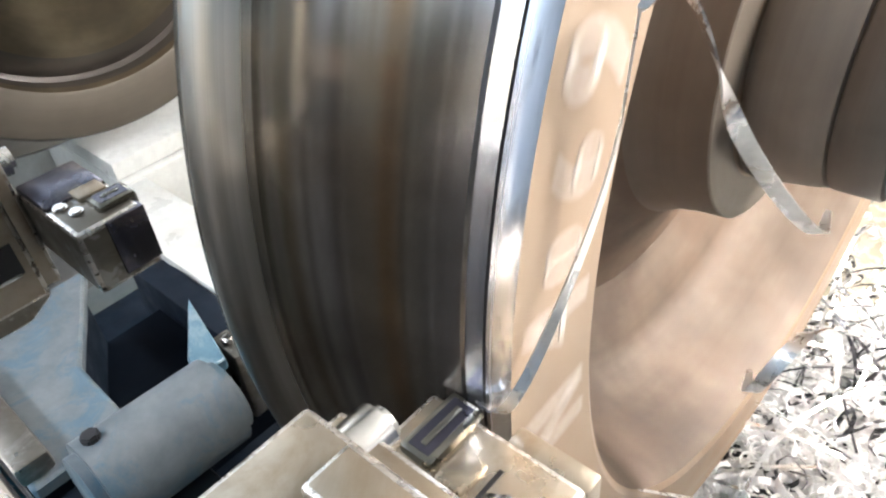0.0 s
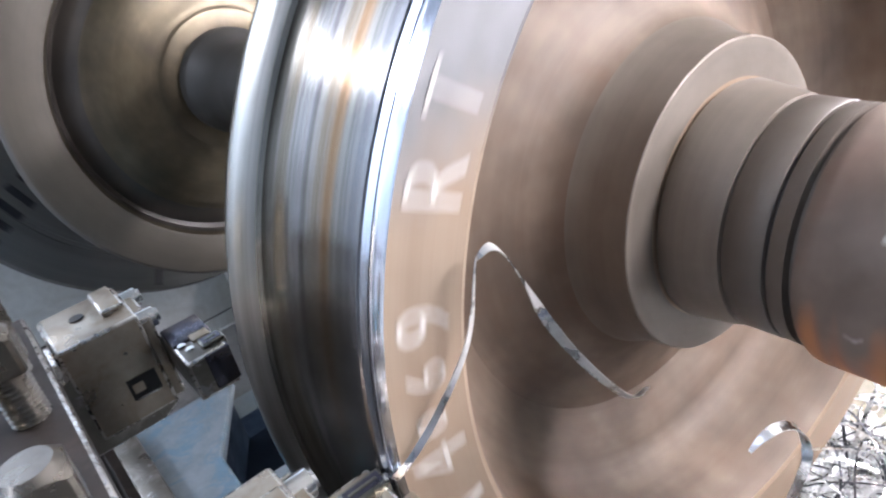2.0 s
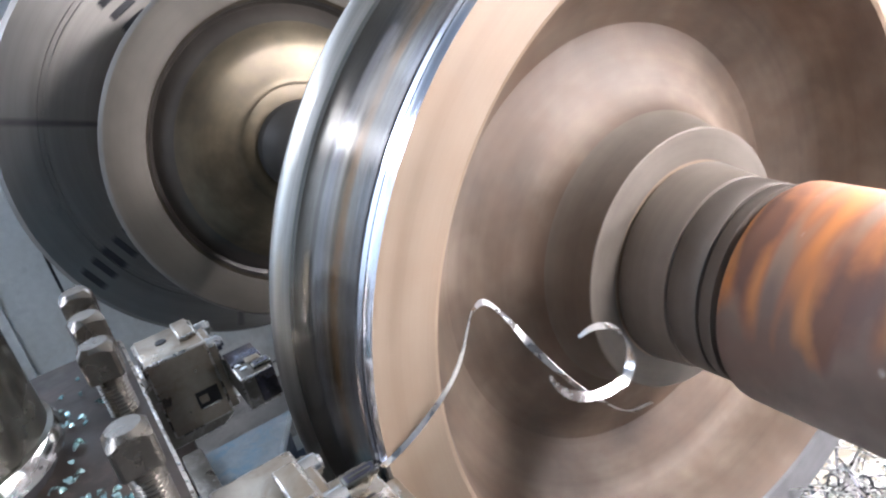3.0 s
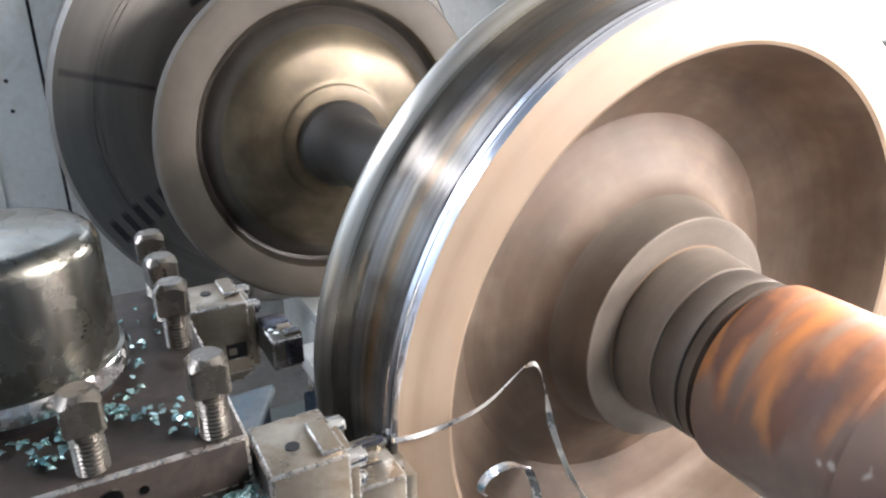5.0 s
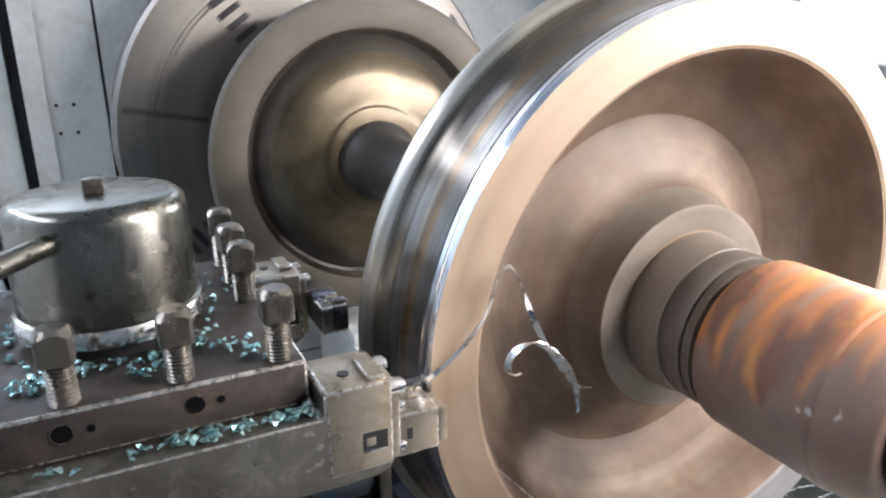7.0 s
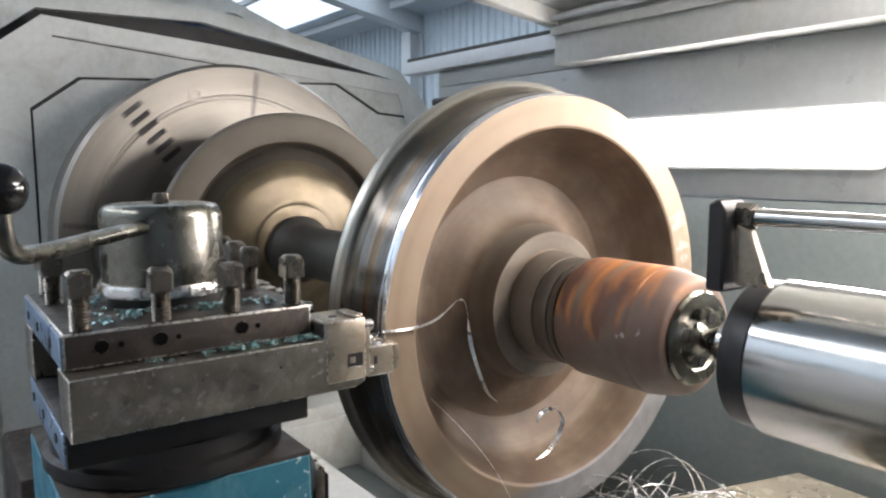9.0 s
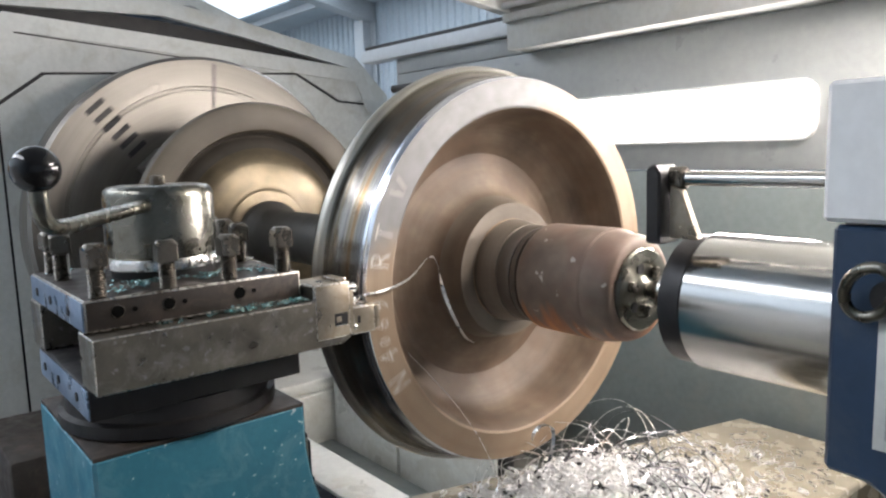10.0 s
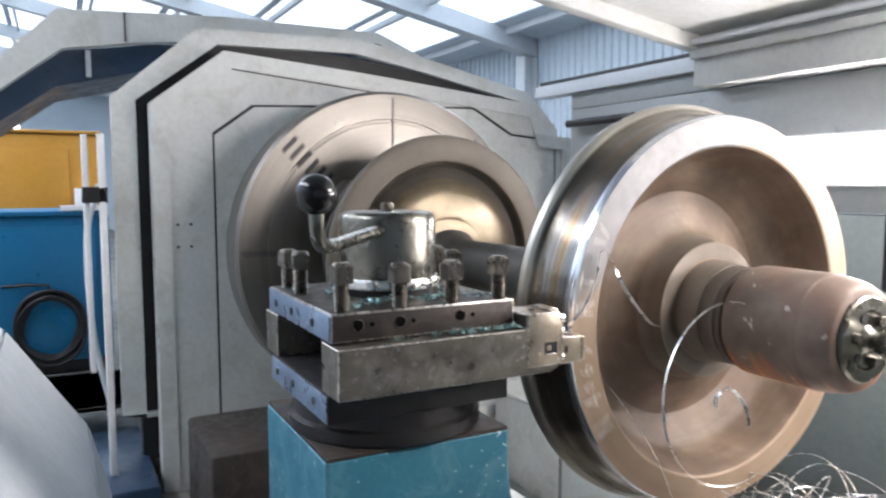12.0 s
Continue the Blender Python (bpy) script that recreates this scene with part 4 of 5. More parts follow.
# ---------------------------------------------------------------- tool turret, carriage
def build_carriage():
    c = thing("carriage", (-0.2, -0.8, FLOOR), "chipped blue enamelled lathe carriage, oily and dusty with chips", "lathe carriage")
    body = [(-0.99, -0.18), (-0.61, -0.18), (-0.609, -0.265), (-0.602, -0.32), (-0.585, -0.38), (-0.558, -0.45), (-0.525, -0.54), (-0.50, -0.70), (-0.99, -0.70)]
    part("pedestal", prism(body, "x", -0.40, 0.0, 0.006), M_BLUE, c)
    part("top_face", box(-0.398, -0.002, -0.988, -0.612, -0.184, -0.1765, 0.001), M_POST, c, "brown oily machined top")
    # thin black sheet added on the flank so the tread reflects dark, not blue
    for k in range(6):
        a, b = body[1 + k], body[2 + k]
        part("reflection_mask", prism([(a[0] + 0.001, a[1]), (b[0] + 0.001, b[1]), (b[0] + 0.003, b[1]), (a[0] + 0.003, a[1])], "x", -0.394, -0.010, 0), M_DARK, c, "black sheet added to keep blue out of the tread's reflection" if k == 0 else "")
    part("slide", box(-0.98, 0.02, -1.0, -0.62, -0.83, -0.702, 0.01), M_BLUE, c)
    part("apron", box(-0.9, 0.0, -1.05, -0.45, FLOOR, -0.832, 0.01), M_NAVY, c)
    deck = [(-1.0, -0.60), (-0.637, -0.60), (-0.637, -0.463), (-0.79, -0.458), (-0.905, -0.395), (-1.0, -0.345)]
    part("saddle_deck", prism(deck, "z", -0.525, -0.50, 0.004), M_DUSTYBLUE, c, "dusty pale blue saddle deck")
    # the pit's shade is in the dark colours of the body, posts and floor
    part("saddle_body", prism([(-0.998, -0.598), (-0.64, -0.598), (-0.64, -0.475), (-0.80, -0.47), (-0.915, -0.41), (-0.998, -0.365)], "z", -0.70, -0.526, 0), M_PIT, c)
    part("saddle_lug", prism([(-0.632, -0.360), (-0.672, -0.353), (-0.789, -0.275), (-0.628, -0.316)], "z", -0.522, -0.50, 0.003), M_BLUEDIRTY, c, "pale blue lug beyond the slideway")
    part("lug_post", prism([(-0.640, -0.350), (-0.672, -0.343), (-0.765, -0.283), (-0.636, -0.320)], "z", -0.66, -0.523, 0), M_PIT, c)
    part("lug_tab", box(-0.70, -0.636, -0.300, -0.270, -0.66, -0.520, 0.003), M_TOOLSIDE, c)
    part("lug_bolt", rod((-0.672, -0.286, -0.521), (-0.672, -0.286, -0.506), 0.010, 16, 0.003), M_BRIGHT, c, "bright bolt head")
    part("pocket_floor", box(-1.0, -0.638, -0.60, -0.255, -0.70, -0.662, 0), M_SADDLE, c, "slideway between the deck edges, coloured dark for its shade")
    part("saddle_back", box(-1.08, -0.76, -0.253, -0.195, -0.72, -0.60, 0.006), M_PIT, c, "back edge of the saddle, coloured dark for shade")
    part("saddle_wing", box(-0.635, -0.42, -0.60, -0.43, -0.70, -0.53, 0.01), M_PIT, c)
    part("saddle_ledge", box(-0.98, -0.645, -0.605, -0.56, -0.498, -0.465, 0.006), M_TOOLSIDE, c, "grey machined ledge")
    part("screw_cover", rod((-0.545, -0.56, -0.465), (-0.545, -0.362, -0.475), 0.062, 40, 0.012), M_DUSTYBLUE, c, "dusty pale blue round cover")
    part("plug", rod((-0.555, -0.525, -0.410), (-0.555, -0.525, -0.396), 0.012, 6, 0.002), M_DARK, c)
    return c


build_carriage()


def square_bolt(at, parent, turn):
    x, y, z0, z1 = at[0], at[1], at[2], at[3]
    prof = [(z0 - 0.01, 0.0125)]
    z = z0
    while z < z1 - 0.040:
        prof += [(z, 0.0121), (z + 0.0021, 0.0144)]
        z += 0.0042
    prof += [(z, 0.0125), (z1 - 0.030, 0.0125)]
    b = part("clamp_bolt", lathe(prof, 20, axis="z", centre=(x, y, 0)), M_BOLT, parent, "square-headed steel clamp bolt")
    # a square head whose top is turned to a cone, so each side ends in an arc
    bm = bmesh.new()
    rings = [[], [], [], []]
    for i in range(48):
        a = 2 * math.pi * i / 48
        rs = min(0.0168 / max(abs(math.cos(a)), abs(math.sin(a))), 0.0222)
        for ring, (r, z) in zip(rings, ((rs - 0.0012, z1 - 0.036), (rs, z1 - 0.0345), (rs, z1 - 0.0015 - (rs - 0.0140) * 0.85), (0.0132, z1))):
            ring.append(bm.verts.new((r * math.cos(a), r * math.sin(a), z)))
    for r0, r1 in zip(rings, rings[1:]):
        for i in range(48):
            bm.faces.new((r0[i], r0[(i + 1) % 48], r1[(i + 1) % 48], r1[i]))
    bm.faces.new(rings[0])
    bm.faces.new(rings[-1])
    bmesh.ops.rotate(bm, verts=bm.verts, cent=(0, 0, 0), matrix=Matrix.Rotation(radians(turn), 3, "Z"))
    bmesh.ops.translate(bm, verts=bm.verts, vec=(x, y, 0))
    part("head", bm, M_BOLT, b, sharp=20)


def build_turret():
    t = thing("tool_turret", (-0.175, -0.80, -0.177), "square four-way tool turret of dark oily steel", "tool turret")
    x0, x1, y0, y1 = -0.372, 0.018, -0.985, -0.613
    part("top_plate", worn(box(x0, x1, y0, y1, 0.031, 0.083, 0.0036)), [M_POST, M_WORN], t)
    part("end_face", box(x0 + 0.003, x1 - 0.003, y0 - 0.0025, y0 + 0.001, 0.034, 0.080, 0.001), M_EDGE, t, "ground end face tinted blue for reflected daylight")
    part("core", box(x0 + 0.10, x1 - 0.10, y0 + 0.08, y1 - 0.03, -0.062, 0.033, 0.002), M_DARK, t)
    part("bottom_plate", box(x0 + 0.01, x1 - 0.02, y0, y1, -0.118, -0.0625, 0.003), M_DARK, t)
    part("lower_end_face", box(x0 + 0.014, x1 - 0.024, y0 - 0.0025, y0 + 0.001, -0.115, -0.066, 0.001), M_EDGE, t, "ground end face tinted blue for reflected daylight")
    part("base_disc", lathe([(-0.1765, 0.19), (-0.172, 0.196), (-0.150, 0.196), (-0.146, 0.185), (-0.1175, 0.182)], 80, axis="z", centre=(-0.18, -0.80, 0)), M_DARK, t)
    # holes along the long sides, with a small pin hole by each
    for y in (-0.935, -0.803, -0.680):
        for dy, r in ((0, 0.0092), (0.026, 0.004)):
            yy = y + dy - (0.052 if r < 0.01 and y > -0.9 else 0)
            hole = part("side_hole", rod((x1 - 0.01, yy, 0.060), (x1 + 0.0012, yy, 0.060), r, 20), M_VOID, t)
            r > 0.005 and part("hole_rim", lathe([(x1 - 0.002, r + 0.0016), (x1 + 0.0013, r + 0.0014), (x1 + 0.0015, r + 0.0007), (x1 + 0.0006, r + 0.0002)], 24, centre=(0, yy, 0.060), closed=True), M_BOLT, hole)
    for x in (x0 + 0.06, x0 + 0.17, x1 - 0.09):
        part("end_hole", rod((x, y0 - 0.0045, 0.055), (x, y0, 0.055), 0.008, 14), M_DARK, t)
        part("end_hole", rod((x, y0 - 0.0045, -0.09), (x, y0, -0.09), 0.008, 14), M_DARK, t)
    k = 0
    for x, y in [(0.0, -0.638), (0.0, -0.741), (0.0, -0.848), (0.0, -0.958), (-0.342, -0.637), (-0.264, -0.637), (-0.189, -0.637), (-0.345, -0.952), (-0.235, -0.958)]:
        square_bolt((x, y, 0.083, 0.166 + 0.004 * math.sin(5 * k)), t, 12 * math.sin(3 * k))
        k += 1
    # cap nut and handle
    cx, cy = -0.175, -0.795
    part("cap", lathe([(0.083, 0.092), (0.100, 0.092), (0.1005, 0.106), (0.113, 0.107), (0.120, 0.1035), (0.122, 0.099), (0.230, 0.098), (0.240, 0.0955), (0.2465, 0.089), (0.249, 0.078), (0.250, 0.0)], 80, axis="z", centre=(cx, cy, 0), mats=[1, 1, 2, 2, 0, 0, 0, 0, 0, 0]), [M_CAP, M_DARK, M_BRIGHT], t, "scuffed bright round cap")
    part("cap_nut", box(cx - 0.011, cx + 0.011, cy - 0.011, cy + 0.011, 0.249, 0.266, 0.002), M_BOLT, t)
    hand = part("lever", tube(curve_points([(-0.095, -0.845, 0.216), (0.03, -0.945, 0.212), (0.125, -1.020, 0.209), (0.158, -1.047, 0.216), (0.169, -1.056, 0.236), (0.172, -1.058, 0.268)], 36), 0.0115, 16), M_CAP, t, "bright bent clamping lever")
    ball = bmesh.new()
    bmesh.ops.create_uvsphere(ball, u_segments=32, v_segments=20, radius=0.030)
    bmesh.ops.translate(ball, verts=ball.verts, vec=(0.172, -1.058, 0.288))
    part("knob", ball, M_RUBBER, hand, "glossy black ball knob")
    return t


build_turret()


def build_holder(x0, sign, shift, lift, reach, name_label):
    """A long square tool holder along y with a raised head and a clamped cutting cartridge.
    x0: the outer side; sign: +1 when that side faces the tailstock."""
    th = thing("tool_holder", (x0 - sign * 0.04, -0.75, -0.06), name_label, "tool holder", group="turning tools")
    def bx(a, b, y0, y1, z0, z1, bev=0.0025):
        xs = sorted((x0 - sign * a, x0 - sign * b))
        return box(xs[0], xs[1], y0, y1, z0, z1, bev)
    shank = prism([(-0.986, -0.061), (-0.986, 0.028), (-0.612, 0.028), (-0.608, 0.030), (-0.608, 0.056), (-0.535, 0.056), (-0.530, 0.050), (-0.530, -0.050), (-0.548, -0.061)], "x", *sorted((x0, x0 - sign * 0.085)), 0.002)
    part("shank", worn(shank), [M_TOOLSIDE, M_WORN], th)
    part("head_cheek", worn(bx(-0.001, 0.0865, -0.606, -0.5305, -0.048, 0.0575, 0.003)), [M_TOOL, M_WORN], th)
    part("head_block", worn(bx(0.002, 0.083, -0.534, -0.520, -0.045, 0.047)), [M_TOOL, M_WORN], th)
    part("head_step", worn(bx(0.004, 0.060, -0.556, -0.534, 0.0570, 0.0635)), [M_TOOL, M_WORN], th)
    part("clamp_screw", rod((x0 - sign * 0.035, -0.575, 0.05), (x0 - sign * 0.035, -0.575, 0.0590), 0.009, 16, 0.002), M_DARK, th)
    for a, z in ((0.012, 0.041), (0.012, 0.016), (0.070, 0.041), (0.012, -0.036)):
        part("screw", rod((x0 - sign * a, -0.535, z), (x0 - sign * a, -0.511, z), 0.0105 if z > 0.03 else 0.0085, 18, 0.0035), M_BRIGHT, th)
    part("window", bx(-0.0022, 0.0877, -0.566, -0.538, -0.024, -0.001, 0.0), M_DARK, th)
    part("window_lug", bx(-0.0026, 0.0881, -0.566, -0.549, -0.0205, -0.004, 0.004), M_TOOL, th)
    part("window_sill", bx(-0.0026, 0.0881, -0.564, -0.540, -0.0255, -0.0225, 0.001), M_BRIGHT, th)
    o, dz = shift, lift
    cart = part("cartridge", worn(bx(o, o + 0.080, -0.520, -0.468 if reach else -0.480, (-0.052 if reach else -0.041) + dz, 0.002 + dz, 0.003)), [M_TOOL if reach else M_TOOLSIDE, M_WORN], th, "steel cutting cartridge" if reach else "grey steel cutting cartridge with a blued side")
    reach or part("side_plate", bx(o + 0.050, o + 0.0812, -0.503, -0.4792, -0.036 + dz, 0.0012 + dz, 0.001), M_BLUED, cart, "dark blued steel side plate")
    reach or part("cover_plate", bx(o + 0.0006, o + 0.042, -0.5190, -0.481, -0.012 + dz, 0.0045 + dz, 0.002), M_BLUED, cart, "dark blued steel cover plate")
    reach and part("nose", bx(o, o + 0.040, -0.4685, -0.457, -0.045 + dz, -0.001 + dz, 0.002), M_TOOL, cart)
    part("slit", bx(o - 0.001, o + 0.006, -0.509, -0.503, -0.030 + dz, -0.016 + dz, 0.0), M_DARK, cart)
    part("slot_line", bx(o + 0.030, o + 0.032, -0.515, -0.482, 0.0 + dz, 0.0026 + dz, 0.0), M_DARK, cart)
    for a, y in ((0.058, -0.508), (0.046, -0.512)):
        part("cartridge_screw", rod((x0 - sign * (o + a), y, dz), (x0 - sign * (o + a), y, 0.0045 + dz), 0.0042, 14, 0.001), M_BRIGHT, cart)
    part("wedge", bx(o + 0.036, o + 0.050, -0.502, -0.484, 0.001 + dz, 0.005 + dz, 0.0015), M_TOOL, cart)
    y1 = -0.4645 if reach else -0.4765
    insert = part("insert", bx(o + 0.053, o + 0.071, -0.500, y1, -0.006 + dz, 0.0062 + dz, 0.0022), M_CAP, cart, "polished carbide insert")
    part("chip_breaker", bx(o + 0.0565, o + 0.0675, -0.497, y1 - 0.003, 0.0055 + dz, 0.0066 + dz, 0.0), M_BLUED, insert)
    part("breaker_ridge", bx(o + 0.0605, o + 0.0635, -0.494, y1 - 0.006, 0.006 + dz, 0.0072 + dz, 0.0005), M_CAP, insert)
    return th


build_holder(0.055, 1, 0.010, 0.0, True, "long square steel tool holder with a cutting insert at the tread")
build_holder(-0.405, -1, 0.077, 0.022, False, "long square steel tool holder clear behind the flange")


# ---------------------------------------------------------------- bed, tray and lower covers
def build_bed():
    tray = thing("chip_tray", (0.1, 0.3, FLOOR), "oily sheet-metal chip tray under the wheel", "chip tray")
    part("tray_sheet", prism([(-0.45, -0.60), (0.42, -0.60), (0.47, 1.05), (0.0, 1.05)], "z", -0.675, -0.65, 0.004), M_TRAY, tray)
    part("tray_wall", prism([(-0.45, -0.59), (0.40, -0.59), (0.45, 1.04), (0.0, 1.04)], "z", FLOOR, -0.677, 0.004), M_TRAY, tray)
    bed = thing("lathe_bed", (-1.0, 0.3, FLOOR), "pale grey lathe bed cover with vertical joints", "lathe bed")
    for x0, x1 in ((-1.80, -1.285), (-1.265, -0.655)):
        part("cover_panel", box(x0, x1, 0.50, 0.53, FLOOR, -0.72, 0.004), M_COVER, bed)
    part("panel_joint", box(-1.80, -0.615, 0.515, 0.56, FLOOR, -0.725, 0.002), M_DARK, bed, "dark joints between the covers")
    part("cover_cap", box(-1.80, -0.615, 0.50, 0.565, -0.718, -0.70, 0.004), M_COVER, bed)
    part("bed_way", box(-1.80, -0.22, -0.06, 0.115, -0.93, -0.86, 0.006), M_COVER, bed)
    # block added to darken the gap between saddle and way
    part("way_dark_block", box(-1.366, -0.22, -0.40, -0.064, -1.098, -0.866, 0.006), M_PIT, bed, "dark block added beside the way")
    part("way_foot", box(-1.80, -0.22, -0.03, 0.09, FLOOR, -0.932, 0.006), M_TRAY, bed)
    part("head_foot", box(-2.355, -1.81, 0.05, 1.09, FLOOR, -0.86, 0.006), M_COVER, bed)
    part("head_step", box(-2.355, -1.84, 0.05, 1.09, -0.858, -0.80, 0.006), M_COVER, bed)
    part("tail_bed", box(0.50, 2.1, -0.25, 1.05, FLOOR, -0.72, 0.006), M_COVER, bed, "pale bed casting under the tailstock")
    part("tail_way", box(0.50, 2.1, 0.42, 0.56, -0.719, -0.702, 0.004), M_TOOLSIDE, bed)
    part("way_gap", box(0.50, 2.1, 0.58, 0.63, -0.719, -0.714, 0), M_DARK, bed)
    part("bed_web", box(-1.80, -0.25, -0.5, 0.48, FLOOR, -1.10, 0.006), M_DADO, bed)


build_bed()


def build_swarf():
    rnd = random.Random(7)
    bm, dark = bmesh.new(), bmesh.new()
    # the matted core of the heap
    rows = []
    for i in range(40):
        row = []
        for j in range(64):
            x, y = -0.12 + 0.50 * i / 39, -0.55 + 1.15 * j / 63
            lift = 0.17 * math.exp(-((x - 0.15) ** 2 / 0.028 + (y - 0.0) ** 2 / 0.10)) - 0.025
            row.append(bm.verts.new((x, y, -0.650 + max(0.0, lift) + (0.012 * noise.noise(Vector((40 * x, 40 * y, 0))) + 0.006 if lift > 0 else -0.002))))
        rows.append(row)
    for a, b in zip(rows, rows[1:]):
        for j in range(63):
            bm.faces.new((a[j], b[j], b[j + 1], a[j + 1]))
    for k in range(6000):
        x = rnd.gauss(0.15, 0.13)
        y = rnd.gauss(-0.02, 0.26)
        x, y = max(-0.32, min(0.40, x)), max(-0.56, min(0.75, y))
        if x < -0.42 + (y + 0.6) * 0.26:
            continue
        mound = 0.19 * math.exp(-((x - 0.15) ** 2 / 0.03 + (y - 0.0) ** 2 / 0.10))
        z = -0.645 + rnd.random() * (0.012 + mound)
        r = rnd.uniform(0.006, 0.020)
        turns = rnd.uniform(0.4, 1.3)
        q = Euler((rnd.gauss(0, 0.5), rnd.gauss(0, 0.5), rnd.uniform(0, 6.3))).to_matrix()
        pts, sides = [], []
        for i in range(11):
            a = turns * 2 * math.pi * i / 10
            pts.append(Vector((x, y, max(z, -0.647) + 0.004)) + q @ Vector((r * math.cos(a), r * math.sin(a), 0.012 * turns * i / 10)))
            sides.append(q @ Vector((0.25 * math.cos(a), 0.25 * math.sin(a), 1)))
        low = min(p.z for p in pts)
        if low < -0.645:
            pts = [p + Vector((0, 0, -0.645 - low)) for p in pts]
        join(dark if k % 11 == 0 else bm, ribbon(pts, sides, rnd.uniform(0.004, 0.010)))
    solid("swarf_heap", bm, M_HEAP, (0.1, 0, -0.65), "heap of bright curled steel swarf on the tray", "swarf", kind="stuff")
    solid("dark_swarf_heap", dark, M_CHIPDARK, (0.1, 0, -0.65), "dark curled steel swarf among the bright heap", "swarf", kind="stuff")
    # long loose curls standing out of the heap
    for k in range(150):
        x, y = (rnd.uniform(-0.12, 0.30), rnd.uniform(-0.18, 0.45)) if k % 2 else (rnd.uniform(-0.05, 0.18), rnd.uniform(0.02, 0.36))
        if k > 90 and y < 0.12:
            continue
        r, a, sweep = rnd.uniform(0.035, 0.10 if k % 2 else 0.18), rnd.uniform(0, 6.3), rnd.uniform(2.2, 4.6)
        c, s = math.cos(a), math.sin(a)
        tilt, squeeze = rnd.uniform(-0.5, 0.5), rnd.uniform(0.7, 1.25)
        pts = []
        for i in range(28):
            b = 3.4 - sweep * i / 27
            u, w = r * (1 + 0.25 * i / 27) * math.cos(b), r * squeeze * math.sin(b)
            pts.append(Vector((x + u * c - tilt * w * s + 0.03 * s * i / 27, y + u * s + tilt * w * c + 0.03 * c * i / 27, -0.62 + w * (1 - 0.3 * abs(tilt)) + 0.25 * r)))
        low = min(p.z for p in pts)
        if low < -0.645:
            pts = [Vector((p.x, p.y, max(p.z, -0.645 + 0.004 * (i % 3)))) for i, p in enumerate(pts)]
        solid("loose_curl", ribbon(pts, [(-s, c, 0.3)] * 28, rnd.uniform(0.0025, 0.0058)), M_CHIPDARK if k % 4 and y > 0.10 else M_CHIP, (x, y, -0.645), "long thin curl of steel swarf standing from the heap", "swarf curl", group="loose swarf curls")
    # small curls by the tailstock end of the tray
    bm = bmesh.new()
    for k in range(80):
        x, y = rnd.uniform(0.05, 0.42), rnd.uniform(0.55, 0.95)
        r, a0 = rnd.uniform(0.006, 0.016), rnd.uniform(0, 6.3)
        pts = [Vector((x + r * math.cos(a0 + 0.5 * i), y + r * math.sin(a0 + 0.5 * i), -0.644 + 0.0012 * i)) for i in range(10)]
        join(bm, ribbon(pts, [(0, 0, 1)] * 10, 0.005))
    solid("small_curls", bm, M_CHIP, (0.25, 0.75, -0.65), "scattered small bright swarf curls on the tray", "swarf", kind="stuff")
    # teal flakes on the turret and on the tool ledge
    bm = bmesh.new()
    spots = []
    piles = [(0.034, -0.628, 26), (0.036, -0.645, 20), (0.036, -0.690, 12), (0.038, -0.725, 14), (0.036, -0.752, 22), (0.036, -0.795, 6), (0.036, -0.86, 4),
             (-0.045, -0.880, 22), (-0.06, -0.835, 14), (-0.05, -0.745, 16), (-0.075, -0.715, 10), (-0.06, -0.685, 8), (-0.02, -0.775, 10), (-0.03, -0.66, 6), (-0.02, -0.92, 10), (-0.09, -0.93, 8), (-0.28, -0.72, 10), (-0.30, -0.86, 8)]
    for px, py, n in piles:
        for k in range(int(1.5 * n)):
            on_top = px < 0.02
            spots.append((px + rnd.gauss(0, 0.009 if on_top else 0.005), py + rnd.gauss(0, 0.010), (0.0845 if on_top else 0.0295) + abs(rnd.gauss(0, 0.0035))))
    for k in range(90):
        a, d = rnd.uniform(0, 6.3), 0.108 + abs(rnd.gauss(0, 0.009))
        spots.append((-0.175 + d * math.cos(a), -0.795 + d * math.sin(a), 0.0845 + abs(rnd.gauss(0, 0.002))))
    for k in range(50):
        spots.append((rnd.uniform(-0.36, 0.0), rnd.uniform(-0.97, -0.63), 0.0845))
    for x, y, z in spots:
        if (x + 0.175) ** 2 + (y + 0.795) ** 2 < 0.0113 or (z > 0.08 and not (-0.368 < x < 0.012 and -0.98 < y < -0.62)) or (z < 0.08 and y > -0.612):
            continue
        a, l = rnd.uniform(0, 6.3), rnd.uniform(0.0025, 0.0062)
        c, s = math.cos(a), math.sin(a)
        pts = [Vector((x - l * c, y - l * s, z)), Vector((x - 0.3 * l * c, y - 0.3 * l * s, z + 0.5 * l)), Vector((x + 0.4 * l * c, y + 0.4 * l * s, z + 0.6 * l)), Vector((x + l * c, y + l * s, z + 0.1 * l))]
        join(bm, ribbon(pts, [(-s, c, 0.2)] * 4, rnd.uniform(0.0035, 0.0075), 0.0008))
    solid("teal_chips", bm, M_TEAL, (-0.1, -0.8, 0.083), "small teal tempered steel chips scattered on the turret", "metal chips", kind="stuff")


build_swarf()


